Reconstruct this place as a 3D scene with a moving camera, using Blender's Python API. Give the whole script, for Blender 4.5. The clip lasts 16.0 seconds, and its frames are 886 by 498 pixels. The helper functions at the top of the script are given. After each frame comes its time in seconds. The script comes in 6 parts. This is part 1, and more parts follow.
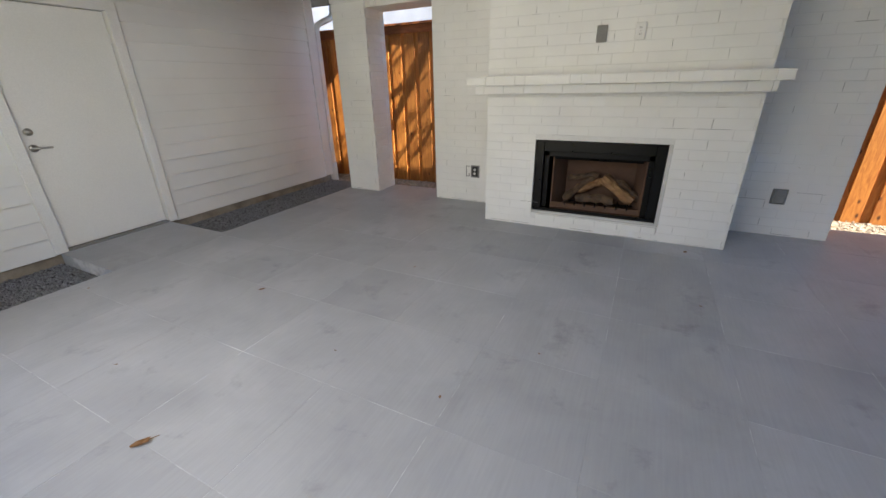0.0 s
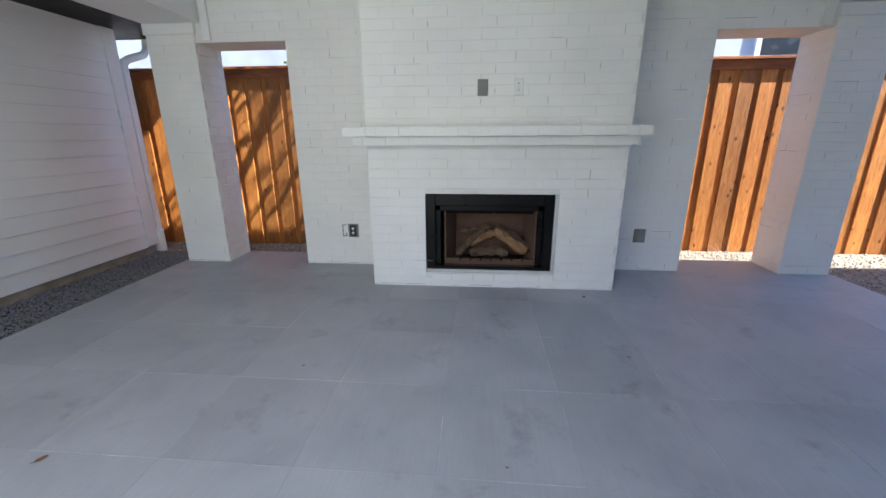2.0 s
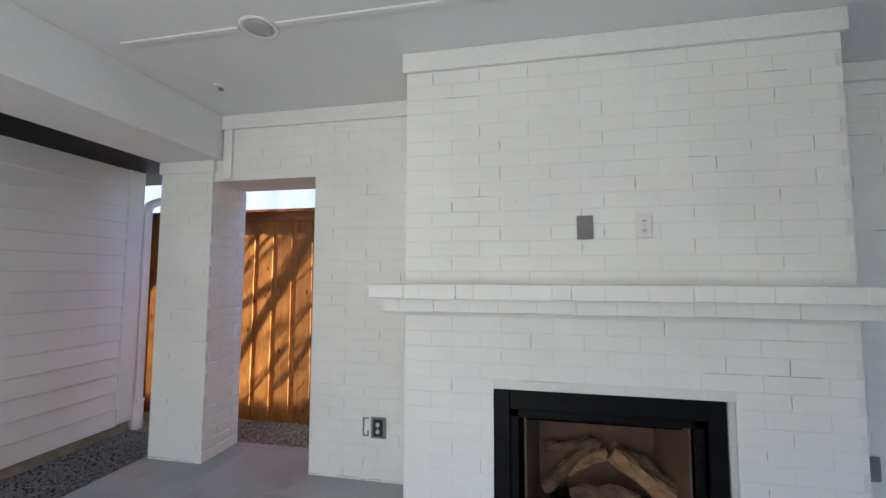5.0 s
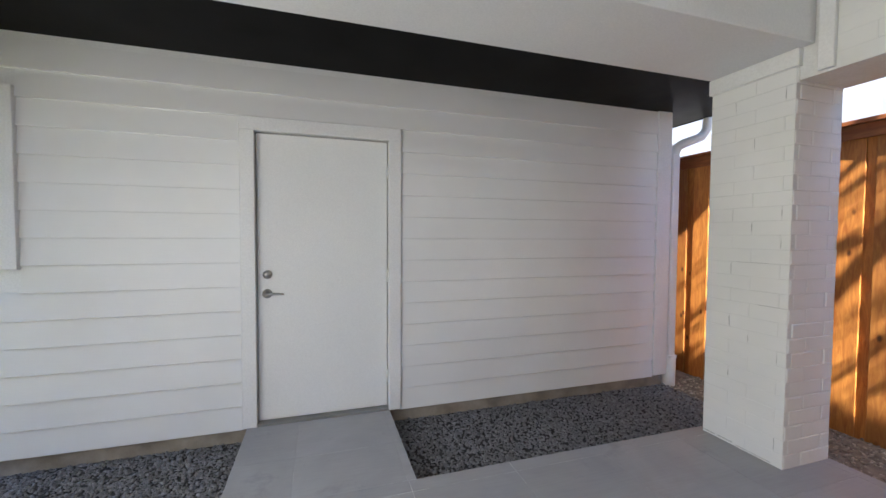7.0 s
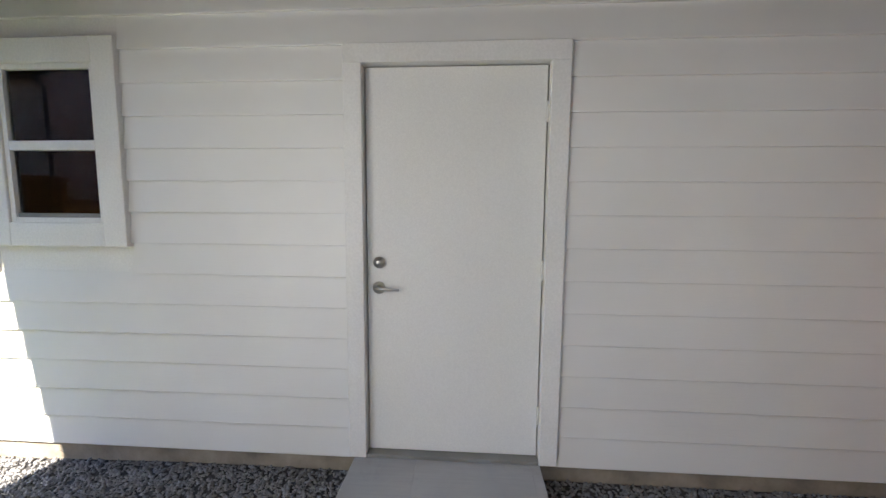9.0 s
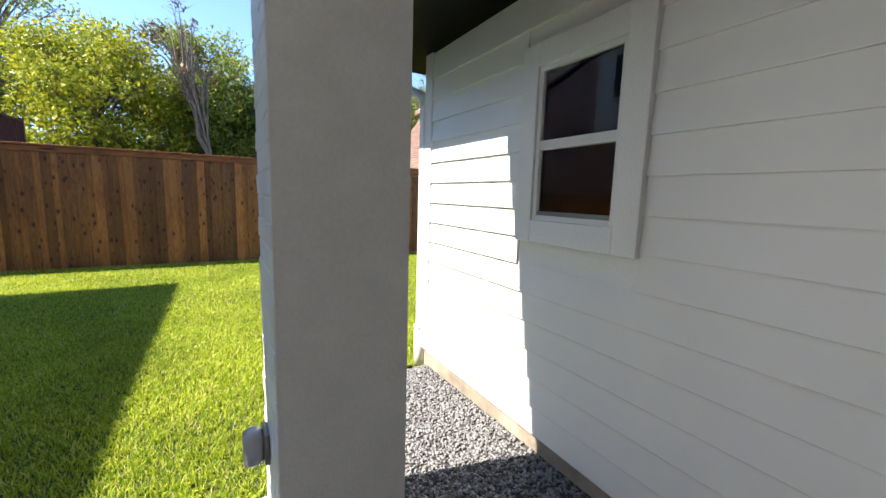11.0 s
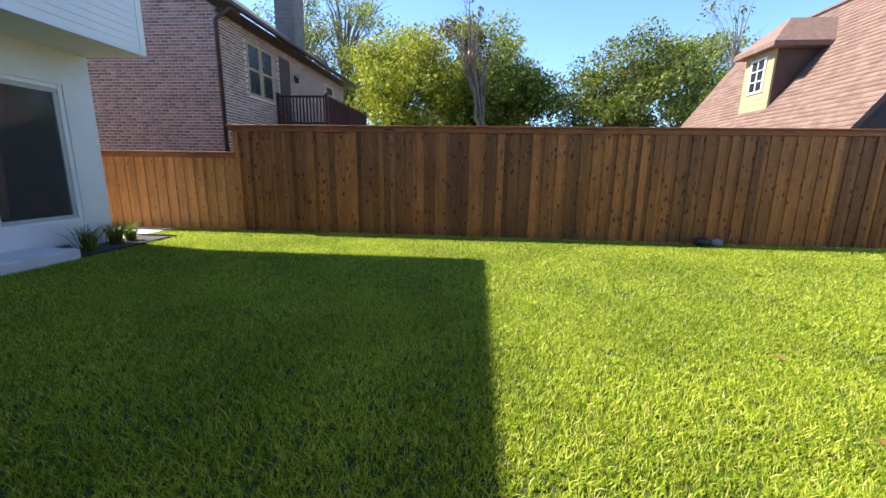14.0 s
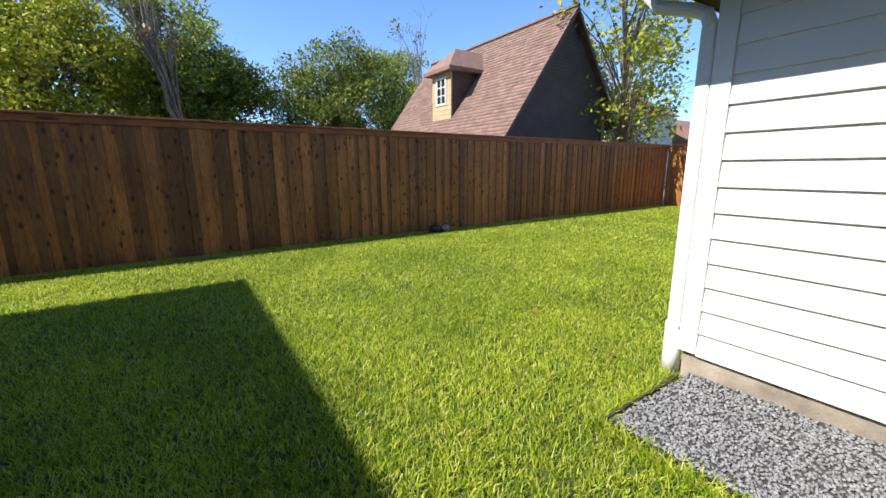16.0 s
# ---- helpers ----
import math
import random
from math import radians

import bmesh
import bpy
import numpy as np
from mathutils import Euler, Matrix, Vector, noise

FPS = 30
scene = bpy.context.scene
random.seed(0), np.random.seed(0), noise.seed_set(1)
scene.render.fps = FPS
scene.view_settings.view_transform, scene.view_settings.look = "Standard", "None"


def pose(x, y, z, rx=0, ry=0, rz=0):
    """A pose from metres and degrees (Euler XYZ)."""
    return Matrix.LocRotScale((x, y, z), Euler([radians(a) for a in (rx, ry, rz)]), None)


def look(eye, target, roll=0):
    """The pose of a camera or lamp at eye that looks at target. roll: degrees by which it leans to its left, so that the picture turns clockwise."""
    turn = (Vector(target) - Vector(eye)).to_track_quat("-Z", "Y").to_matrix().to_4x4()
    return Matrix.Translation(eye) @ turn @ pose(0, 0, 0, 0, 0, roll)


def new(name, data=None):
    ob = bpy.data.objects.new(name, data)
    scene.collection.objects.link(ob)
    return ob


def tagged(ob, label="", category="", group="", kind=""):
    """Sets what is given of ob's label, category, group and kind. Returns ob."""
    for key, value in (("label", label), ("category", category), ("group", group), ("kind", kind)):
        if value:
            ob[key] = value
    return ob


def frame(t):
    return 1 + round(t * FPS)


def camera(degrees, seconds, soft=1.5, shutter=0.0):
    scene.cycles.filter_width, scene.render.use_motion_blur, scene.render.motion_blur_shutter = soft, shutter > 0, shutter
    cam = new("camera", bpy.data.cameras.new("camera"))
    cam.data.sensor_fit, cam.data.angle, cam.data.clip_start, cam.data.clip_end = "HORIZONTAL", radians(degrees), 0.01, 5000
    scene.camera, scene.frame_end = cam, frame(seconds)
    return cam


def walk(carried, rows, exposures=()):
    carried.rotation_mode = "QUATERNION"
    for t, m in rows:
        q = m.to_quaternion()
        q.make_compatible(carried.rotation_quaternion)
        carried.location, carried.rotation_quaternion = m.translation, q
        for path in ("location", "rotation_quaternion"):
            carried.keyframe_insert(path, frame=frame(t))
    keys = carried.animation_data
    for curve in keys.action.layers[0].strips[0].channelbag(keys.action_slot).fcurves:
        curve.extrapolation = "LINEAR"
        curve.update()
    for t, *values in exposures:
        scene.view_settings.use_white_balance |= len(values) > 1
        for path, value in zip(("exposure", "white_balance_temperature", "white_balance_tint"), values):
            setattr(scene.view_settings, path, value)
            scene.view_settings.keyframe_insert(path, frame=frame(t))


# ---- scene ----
cam = camera(97.2, 16.0)
PATH = [
    (0, (0.162, 0.131, 1.363), (-0.675, 1.772, 0.584), -1.3),
    (0.5, (-0.049, 0.123, 1.368), (-0.545, 1.9, 0.595), -0.7),
    (1, (-0.175, 0.199, 1.341), (-0.488, 2.032, 0.603), -0.5),
    (1.5, (-0.25, 0.391, 1.346), (-0.468, 2.269, 0.693), -0.3),
    (2, (-0.317, 0.564, 1.342), (-0.483, 2.477, 0.785), -0.3),
    (2.5, (-0.42, 0.788, 1.38), (-0.558, 2.725, 0.902), -0.4),
    (3, (-0.46, 0.959, 1.383), (-0.584, 2.921, 1.017), -0.3),
    (3.2, (-0.441, 1.053, 1.396), (-0.565, 3.023, 1.073), -0.3),
    (5.3, (-0.736, 1.9, 1.457), (-1.261, 3.823, 1.621), 0.3),
    (5.5, (-0.831, 1.956, 1.457), (-1.592, 3.8, 1.599), 0.3),
    (6, (-1.044, 2.005, 1.400), (-2.412, 3.465, 1.464), 0.6),
    (6.5, (-1.333, 1.965, 1.358), (-3.077, 2.937, 1.343), 0.6),
    (7, (-1.535, 1.982, 1.346), (-3.441, 2.580, 1.273), 0.3),
    (7.5, (-1.773, 2.048, 1.314), (-3.736, 2.396, 1.154), 0.2),
    (8, (-2.014, 2.112, 1.339), (-3.996, 2.301, 1.154), 0.2),
    (8.2, (-2.095, 2.118, 1.343), (-4.079, 2.267, 1.146), 0.2),
    (10.3, (-2.976, 1.686, 1.338), (-4.630, 0.585, 1.106), 1.8),
    (10.5, (-2.950, 1.562, 1.352), (-4.455, 0.271, 1.097), 1.9),
    (11, (-2.936, 1.311, 1.372), (-3.915, -0.413, 1.102), 1.7),
    (11.5, (-2.84, 1.083, 1.342), (-3.251, -0.854, 1.059), 1.7),
    (12, (-2.754, 0.778, 1.305), (-2.742, -1.203, 1.025), 1.4),
    (12.5, (-2.61, 0.556, 1.28), (-2.4, -1.412, 0.992), 1.2),
    (13, (-2.395, 0.338, 1.275), (-2.133, -1.619, 0.952), 1.0),
    (13.5, (-2.218, 0.078, 1.236), (-1.955, -1.87, 0.867), 0.9),
    (14, (-2.116, -0.146, 1.24), (-1.952, -2.098, 0.834), 0.9),
    (14.5, (-2.01, -0.264, 1.248), (-2.248, -2.203, 0.82), 1.1),
    (15, (-1.911, -0.408, 1.248), (-2.579, -2.245, 0.823), 0.3),
    (15.5, (-1.831, -0.562, 1.247), (-2.777, -2.275, 0.832), -0.1),
    (16, (-1.641, -0.567, 1.275), (-2.738, -2.189, 0.869), -0.4),
]
EXPOSURES = [(0, 2.25, 6850, 10), (0.7, 2.27, 6650, 10), (1.6, 2.3, 5950, 9), (3, 2.33, 5850, 9), (5.5, 2.36, 6150, 10), (6.2, 2.55, 6250, 10), (8.2, 2.6, 6500, 12), (10.3, 1.95, 6600, 10), (11.5, 1.58, 6450, 10), (12.0, 1.45, 6450, 9), (12.7, 1.52, 6500, 8), (14.5, 1.42, 6150, 9), (16, 1.0, 6050, 9)]
walk(cam, [(t, look(eye, target, roll)) for t, eye, target, roll in PATH], EXPOSURES)

# ---- world and sun ----
SUN_WAY = Vector((-0.92, 0.216, -1.0)).normalized()
world = bpy.data.worlds.new("sky")
scene.world = world
world.use_nodes = True
wn = world.node_tree
sky = wn.nodes.new("ShaderNodeTexSky")
sky.sky_type, sky.sun_disc = "NISHITA", False
sky.sun_elevation, sky.sun_rotation = radians(46.7), radians(102.0)
sky.air_density, sky.dust_density, sky.ozone_density = 0.75, 0.12, 5.0
wn.nodes["Background"].inputs[1].default_value = 0.14
wn.links.new(sky.outputs[0], wn.nodes["Background"].inputs[0])
sun = new("sun", bpy.data.lights.new("sun", "SUN"))
sun.data.energy, sun.data.angle, sun.data.color = 5.0, radians(0.53), (1.0, 0.91, 0.77)
sun.matrix_world = look((20, -5, 22), Vector((20, -5, 22)) + SUN_WAY)

# added fill lamp: stands in for the sky's light through the patio's open side
open_side = new("open_side_fill", bpy.data.lights.new("open_side_fill", "AREA"))
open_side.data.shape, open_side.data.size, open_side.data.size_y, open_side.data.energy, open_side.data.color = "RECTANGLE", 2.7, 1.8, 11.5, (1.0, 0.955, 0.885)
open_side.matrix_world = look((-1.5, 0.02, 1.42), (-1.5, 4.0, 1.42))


# ---- materials ----
def shader(name, rough=0.6, metal=0.0, spec=0.5):
    m = bpy.data.materials.new(name)
    m.use_nodes = True
    b = m.node_tree.nodes["Principled BSDF"]
    b.inputs["Roughness"].default_value, b.inputs["Metallic"].default_value = rough, metal
    b.inputs["Specular IOR Level"].default_value = spec
    return m, m.node_tree, b


def place(nt, scale):
    """World position, stretched."""
    g = nt.nodes.new("ShaderNodeNewGeometry")
    mp = nt.nodes.new("ShaderNodeVectorMath")
    mp.operation = "MULTIPLY"
    mp.inputs[1].default_value = scale
    nt.links.new(g.outputs["Position"], mp.inputs[0])
    return mp.outputs[0]


def noise_tex(nt, vec, scale, detail=4.0, rough=0.55, distort=0.0):
    n = nt.nodes.new("ShaderNodeTexNoise")
    n.inputs["Scale"].default_value, n.inputs["Detail"].default_value = scale, detail
    n.inputs["Roughness"].default_value, n.inputs["Distortion"].default_value = rough, distort
    nt.links.new(vec, n.inputs["Vector"])
    return n.outputs["Fac"]


def ramp(nt, fac, stops):
    r = nt.nodes.new("ShaderNodeValToRGB")
    while len(r.color_ramp.elements) < len(stops):
        r.color_ramp.elements.new(0.5)
    for e, (p, c) in zip(r.color_ramp.elements, stops):
        e.position, e.color = p, (*c, 1)
    nt.links.new(fac, r.inputs["Fac"])
    return r.outputs["Color"]


def blend(nt, fac, a, b, mode="MIX"):
    x = nt.nodes.new("ShaderNodeMix")
    x.data_type, x.blend_type = "RGBA", mode
    for sock, v in ((x.inputs[0], fac), (x.inputs[6], a), (x.inputs[7], b)):
        if isinstance(v, (int, float)):
            sock.default_value = v
        elif isinstance(v, tuple):
            sock.default_value = (*v, 1)
        else:
            nt.links.new(v, sock)
    return x.outputs[2]


def bump(nt, b, height, strength, dist=0.01):
    n = nt.nodes.new("ShaderNodeBump")
    n.inputs["Strength"].default_value, n.inputs["Distance"].default_value = strength, dist
    nt.links.new(height, n.inputs["Height"])
    nt.links.new(n.outputs[0], b.inputs["Normal"])


def chance(nt, island=False):
    if island:
        return nt.nodes.new("ShaderNodeNewGeometry").outputs["Random Per Island"]
    return nt.nodes.new("ShaderNodeObjectInfo").outputs["Random"]


def grey(v):
    return (v, v, v)


def surface(name, col, col2, rough=0.6, scale=3.0, fine=60.0, bump_s=0.2, bump_d=0.004, stretch=(1, 1, 1), metal=0.0, spread=0.0, island=False, spec=0.5):
    """A mottled surface: two colours by coarse noise, fine grain in tone and relief, and a tone of its own for every piece."""
    m, nt, b = shader(name, rough, metal, spec)
    p = place(nt, stretch)
    coarse, grain = noise_tex(nt, p, scale, 5), noise_tex(nt, p, fine, 3)
    c = ramp(nt, coarse, [(0.32, col), (0.68, col2)])
    c = blend(nt, 0.35, c, ramp(nt, grain, [(0.3, grey(0.75)), (0.7, grey(1.0))]), "MULTIPLY")
    if spread:
        c = blend(nt, 1.0, c, ramp(nt, chance(nt, island), [(0.0, grey(1 - spread)), (1.0, grey(1.0))]), "MULTIPLY")
    nt.links.new(c, b.inputs["Base Color"])
    r = nt.nodes.new("ShaderNodeMapRange")
    r.inputs["To Min"].default_value, r.inputs["To Max"].default_value = max(rough - 0.12, 0.02), min(rough + 0.12, 1)
    nt.links.new(coarse, r.inputs["Value"])
    nt.links.new(r.outputs[0], b.inputs["Roughness"])
    if bump_s:
        bump(nt, b, grain, bump_s, bump_d)
    return m


def cedar(name, dark, light, horizontal=False, spread=0.45, knots=0.07):
    """Stained cedar: long grain, knots and a tone of its own for every board."""
    m, nt, b = shader(name, 0.62)
    p = place(nt, (1.2, 9, 9) if horizontal else (9, 9, 1.2))
    oi = nt.nodes.new("ShaderNodeObjectInfo")
    shift = nt.nodes.new("ShaderNodeVectorMath")
    shift.operation = "MULTIPLY_ADD"
    shift.inputs[1].default_value = (37, 23, 51)
    nt.links.new(oi.outputs["Random"], shift.inputs[0])
    nt.links.new(p, shift.inputs[2])
    grain = noise_tex(nt, shift.outputs[0], 3.5, 6, 0.62, 1.2)
    c = ramp(nt, grain, [(0.3, dark), (0.52, tuple((u + v) / 2 for u, v in zip(dark, light))), (0.72, light)])
    tc = nt.nodes.new("ShaderNodeTexCoord")
    own = nt.nodes.new("ShaderNodeVectorMath")
    own.operation = "MULTIPLY"
    own.inputs[1].default_value = (1.0, 5, 5) if horizontal else (8.5, 0.0, 4.6)
    nt.links.new(tc.outputs["Object"], own.inputs[0])
    q = own.outputs[0]
    s2 = nt.nodes.new("ShaderNodeVectorMath")
    s2.operation = "MULTIPLY_ADD"
    s2.inputs[1].default_value = (17, 0.0, 311)
    nt.links.new(oi.outputs["Random"], s2.inputs[0])
    nt.links.new(q, s2.inputs[2])
    v = nt.nodes.new("ShaderNodeTexVoronoi")
    v.inputs["Scale"].default_value = 1.0
    nt.links.new(s2.outputs[0], v.inputs["Vector"])
    knot = ramp(nt, v.outputs["Distance"], [(knots, (0.07, 0.045, 0.035)), (knots * 1.5, (0.42, 0.34, 0.30)), (knots * 2.3, grey(1.0))])
    c = blend(nt, 0.85, c, knot, "MULTIPLY")
    c = blend(nt, 1.0, c, ramp(nt, oi.outputs["Random"], [(0.0, grey(1 - spread)), (1.0, grey(1.0))]), "MULTIPLY")
    weather = noise_tex(nt, place(nt, (1.5, 1.5, 0.5)), 1.1, 4)
    c = blend(nt, 0.6, c, ramp(nt, weather, [(0.35, (0.55, 0.5, 0.45)), (0.6, grey(1.0))]), "MULTIPLY")
    nt.links.new(c, b.inputs["Base Color"])
    bump(nt, b, grain, 0.35, 0.004)
    return m


def leafy(name, stops, through_light=0.35, mottle=0.8):
    """Leaves that let some light through, each of its own tone."""
    m, nt, b = shader(name, 0.5, 0.0, 0.3)
    c = ramp(nt, chance(nt, True), stops)
    big = noise_tex(nt, place(nt, (1, 1, 1)), 0.9, 4)
    c = blend(nt, mottle, c, ramp(nt, big, [(0.36, (0.38, 0.48, 0.36)), (0.62, (1.0, 1.0, 1.0))]), "MULTIPLY")
    nt.links.new(c, b.inputs["Base Color"])
    t = nt.nodes.new("ShaderNodeBsdfTranslucent")
    nt.links.new(c, t.inputs["Color"])
    x = nt.nodes.new("ShaderNodeMixShader")
    x.inputs[0].default_value = through_light
    nt.links.new(b.outputs[0], x.inputs[1])
    nt.links.new(t.outputs[0], x.inputs[2])
    nt.links.new(x.outputs[0], nt.nodes["Material Output"].inputs["Surface"])
    return m


def glazing(name, tint, rough=0.0):
    """Thin window glass."""
    m, nt, b = shader(name, rough)
    t = nt.nodes.new("ShaderNodeBsdfTransparent")
    t.inputs["Color"].default_value = (*tint, 1)
    g = nt.nodes.new("ShaderNodeBsdfGlossy")
    g.inputs["Roughness"].default_value = 0.01
    f = nt.nodes.new("ShaderNodeFresnel")
    f.inputs["IOR"].default_value = 1.65
    x = nt.nodes.new("ShaderNodeMixShader")
    nt.links.new(f.outputs[0], x.inputs[0])
    nt.links.new(t.outputs[0], x.inputs[1])
    nt.links.new(g.outputs[0], x.inputs[2])
    nt.links.new(x.outputs[0], nt.nodes["Material Output"].inputs["Surface"])
    return m


def lap_paint():
    """White satin paint on fibre-cement boards with an embossed wood grain."""
    m, nt, b = shader("painted_siding", 0.42)
    grain = noise_tex(nt, place(nt, (3, 2.2, 34)), 3.0, 5, 0.6, 1.6)
    soil = noise_tex(nt, place(nt, (1, 0.6, 0.6)), 1.3, 5)
    c = ramp(nt, soil, [(0.3, (0.72, 0.72, 0.70)), (0.7, (0.82, 0.82, 0.80))])
    nt.links.new(c, b.inputs["Base Color"])
    bump(nt, b, grain, 0.16, 0.004)
    return m


def brick_paint():
    """Thick white paint on rough brick, with bare specks in the pits."""
    m, nt, b = shader("painted_brick", 0.5)
    p = place(nt, (1, 1, 1))
    rough_n, speck, soil = noise_tex(nt, p, 38, 6, 0.65), noise_tex(nt, p, 21, 5, 0.7, 0.8), noise_tex(nt, p, 1.6, 4)
    c = ramp(nt, soil, [(0.3, (0.74, 0.74, 0.71)), (0.7, (0.83, 0.83, 0.80))])
    c = blend(nt, 1.0, c, ramp(nt, speck, [(0.22, (0.42, 0.38, 0.34)), (0.29, grey(1.0))]), "MULTIPLY")
    nt.links.new(c, b.inputs["Base Color"])
    bump(nt, b, rough_n, 0.4, 0.006)
    return m


def tile_stone():
    """Grey porcelain with cloudy stains and brushed streaks."""
    m, nt, b = shader("grey_tile", 0.5, 0.0, 0.4)
    p = place(nt, (1, 1, 1))
    oi = chance(nt)
    cloud = noise_tex(nt, p, 1.5, 6, 0.6, 0.5)
    dirt = noise_tex(nt, p, 2.6, 6, 0.68, 0.25)
    streak = noise_tex(nt, place(nt, (42, 2.0, 1)), 2.0, 4, 0.6)
    c = ramp(nt, cloud, [(0.3, (0.325, 0.33, 0.34)), (0.7, (0.425, 0.43, 0.44))])
    c = blend(nt, 0.6, c, ramp(nt, dirt, [(0.30, grey(0.6)), (0.42, grey(1.0))]), "MULTIPLY")
    c = blend(nt, 0.28, c, ramp(nt, streak, [(0.3, grey(0.78)), (0.75, grey(1.12))]), "MULTIPLY")
    c = blend(nt, 1.0, c, ramp(nt, oi, [(0.0, grey(0.90)), (1.0, grey(1.0))]), "MULTIPLY")
    nt.links.new(c, b.inputs["Base Color"])
    r = nt.nodes.new("ShaderNodeMapRange")
    r.inputs["To Min"].default_value, r.inputs["To Max"].default_value = 0.38, 0.62
    nt.links.new(dirt, r.inputs["Value"])
    nt.links.new(r.outputs[0], b.inputs["Roughness"])
    bump(nt, b, streak, 0.06, 0.002)
    return m


def grout_mix():
    """Cement grout, darker in places, with pale haze left over."""
    m, nt, b = shader("grout", 0.85)
    n = noise_tex(nt, place(nt, (1, 1, 1)), 2.6, 5, 0.7)
    nt.links.new(ramp(nt, n, [(0.49, (0.35, 0.355, 0.365)), (0.68, (0.66, 0.66, 0.66))]), b.inputs["Base Color"])
    return m


BRICK_WHITE, SIDING, TILE, GROUT = brick_paint(), lap_paint(), tile_stone(), grout_mix()
TRIM = surface("trim_paint", (0.78, 0.78, 0.76), (0.84, 0.84, 0.82), 0.4, 2.0, 90, 0.08, 0.002)
MORTAR_WHITE = surface("painted_mortar", (0.70, 0.70, 0.67), (0.78, 0.78, 0.75), 0.6, 6, 70, 0.5, 0.006)
JOINT_GAP = surface("bare_mortar_gap", (0.30, 0.295, 0.28), (0.50, 0.49, 0.47), 0.95, 9, 90, 0.2, 0.001)
CEILING_WHITE = surface("ceiling_paint", (0.78, 0.78, 0.77), (0.83, 0.83, 0.82), 0.6, 1.2, 120, 0.1, 0.001)
DOOR_WHITE = surface("door_paint", (0.80, 0.80, 0.77), (0.84, 0.84, 0.81), 0.38, 1.0, 140, 0.05, 0.001)
SOFFIT_BLACK = surface("black_soffit_paint", (0.0012, 0.0012, 0.0012), (0.002, 0.002, 0.002), 0.42, 2, 60, 0.1, 0.002, spec=0.06)
CONCRETE = surface("foundation_concrete", (0.20, 0.17, 0.135), (0.40, 0.345, 0.275), 0.9, 4, 45, 0.6, 0.006)
SLAB_EDGE = surface("slab_edge_concrete", (0.52, 0.52, 0.51), (0.64, 0.64, 0.63), 0.8, 3, 60, 0.3, 0.004)
STEEL = surface("satin_nickel", (0.50, 0.49, 0.47), (0.56, 0.55, 0.53), 0.3, 4, 200, 0.0, 0.001, metal=1.0)
GREY_PLASTIC = surface("grey_plastic", (0.20, 0.20, 0.19), (0.25, 0.25, 0.24), 0.5, 5, 90, 0.1, 0.001)
BLACK_PLASTIC = surface("black_plastic", (0.015, 0.015, 0.015), (0.022, 0.022, 0.022), 0.4, 5, 90, 0.1, 0.001)
WHITE_PLASTIC = surface("white_plastic", (0.74, 0.74, 0.71), (0.80, 0.80, 0.78), 0.35, 5, 90, 0.05, 0.001)
FIRE_BLACK = surface("black_firebox_metal", (0.004, 0.004, 0.004), (0.006, 0.006, 0.006), 0.3, 4, 90, 0.1, 0.001, spec=0.2)
FIREBRICK = surface("firebox_liner", (0.10, 0.055, 0.036), (0.15, 0.085, 0.055), 0.85, 4, 50, 0.4, 0.004)
BARK_LOG = surface("charred_log_bark", (0.05, 0.032, 0.02), (0.16, 0.10, 0.06), 0.9, 14, 60, 0.9, 0.01)
SPLIT_LOG = surface("split_log_wood", (0.20, 0.10, 0.045), (0.36, 0.21, 0.10), 0.8, 8, 60, 0.6, 0.006, stretch=(1, 4, 4))
CEDAR = cedar("stained_cedar", (0.45, 0.145, 0.03), (0.82, 0.36, 0.08), False, 0.55)
CEDAR_TRIM = cedar("stained_cedar_trim", (0.24, 0.065, 0.018), (0.44, 0.155, 0.04), True, 0.25)
# Same stain as CEDAR, darkened to paint in the shade on the lawn fence.
CEDAR_SHADED = cedar("shaded_stained_cedar", (0.30, 0.09, 0.02), (0.66, 0.265, 0.06), False, 0.6, 0.115)
# Paler, more even tone for the low stretch of a fence.
CEDAR_PALE = cedar("pale_stained_cedar", (0.52, 0.19, 0.045), (0.86, 0.42, 0.12), False, 0.3)
SOIL = surface("lawn_soil", (0.03, 0.045, 0.008), (0.06, 0.08, 0.014), 0.95, 3, 40, 0.5, 0.01)
FAR_GROUND = surface("rough_ground", (0.10, 0.11, 0.05), (0.20, 0.17, 0.10), 0.95, 0.3, 9, 0.4, 0.03)
GRAVEL_BED = surface("gravel_bed", (0.03, 0.03, 0.032), (0.07, 0.07, 0.075), 0.95, 20, 90, 0.6, 0.01)
GRAVEL = surface("slate_gravel", (0.19, 0.19, 0.20), (0.34, 0.34, 0.355), 0.7, 30, 160, 0.3, 0.003, spread=0.4, island=True)
TAN_GRAVEL = surface("tan_gravel", (0.38, 0.33, 0.27), (0.60, 0.53, 0.45), 0.85, 30, 160, 0.3, 0.003, spread=0.6, island=True)
EDGING = surface("black_edging", (0.02, 0.018, 0.016), (0.035, 0.03, 0.028), 0.6, 6, 60, 0.1, 0.002)
GRASS = leafy("lawn_grass", [(0.0, (0.17, 0.29, 0.018)), (0.5, (0.42, 0.51, 0.033)), (0.88, (0.66, 0.70, 0.08)), (1.0, (0.76, 0.62, 0.28))], 0.5, 0.45)
DRY_LEAF = leafy("dry_leaf", [(0.0, (0.16, 0.07, 0.03)), (1.0, (0.33, 0.17, 0.07))], 0.15)
LEAF_YELLOW = leafy("yellow_green_leaf", [(0.0, (0.20, 0.25, 0.02)), (0.5, (0.42, 0.44, 0.03)), (1.0, (0.62, 0.55, 0.05))])
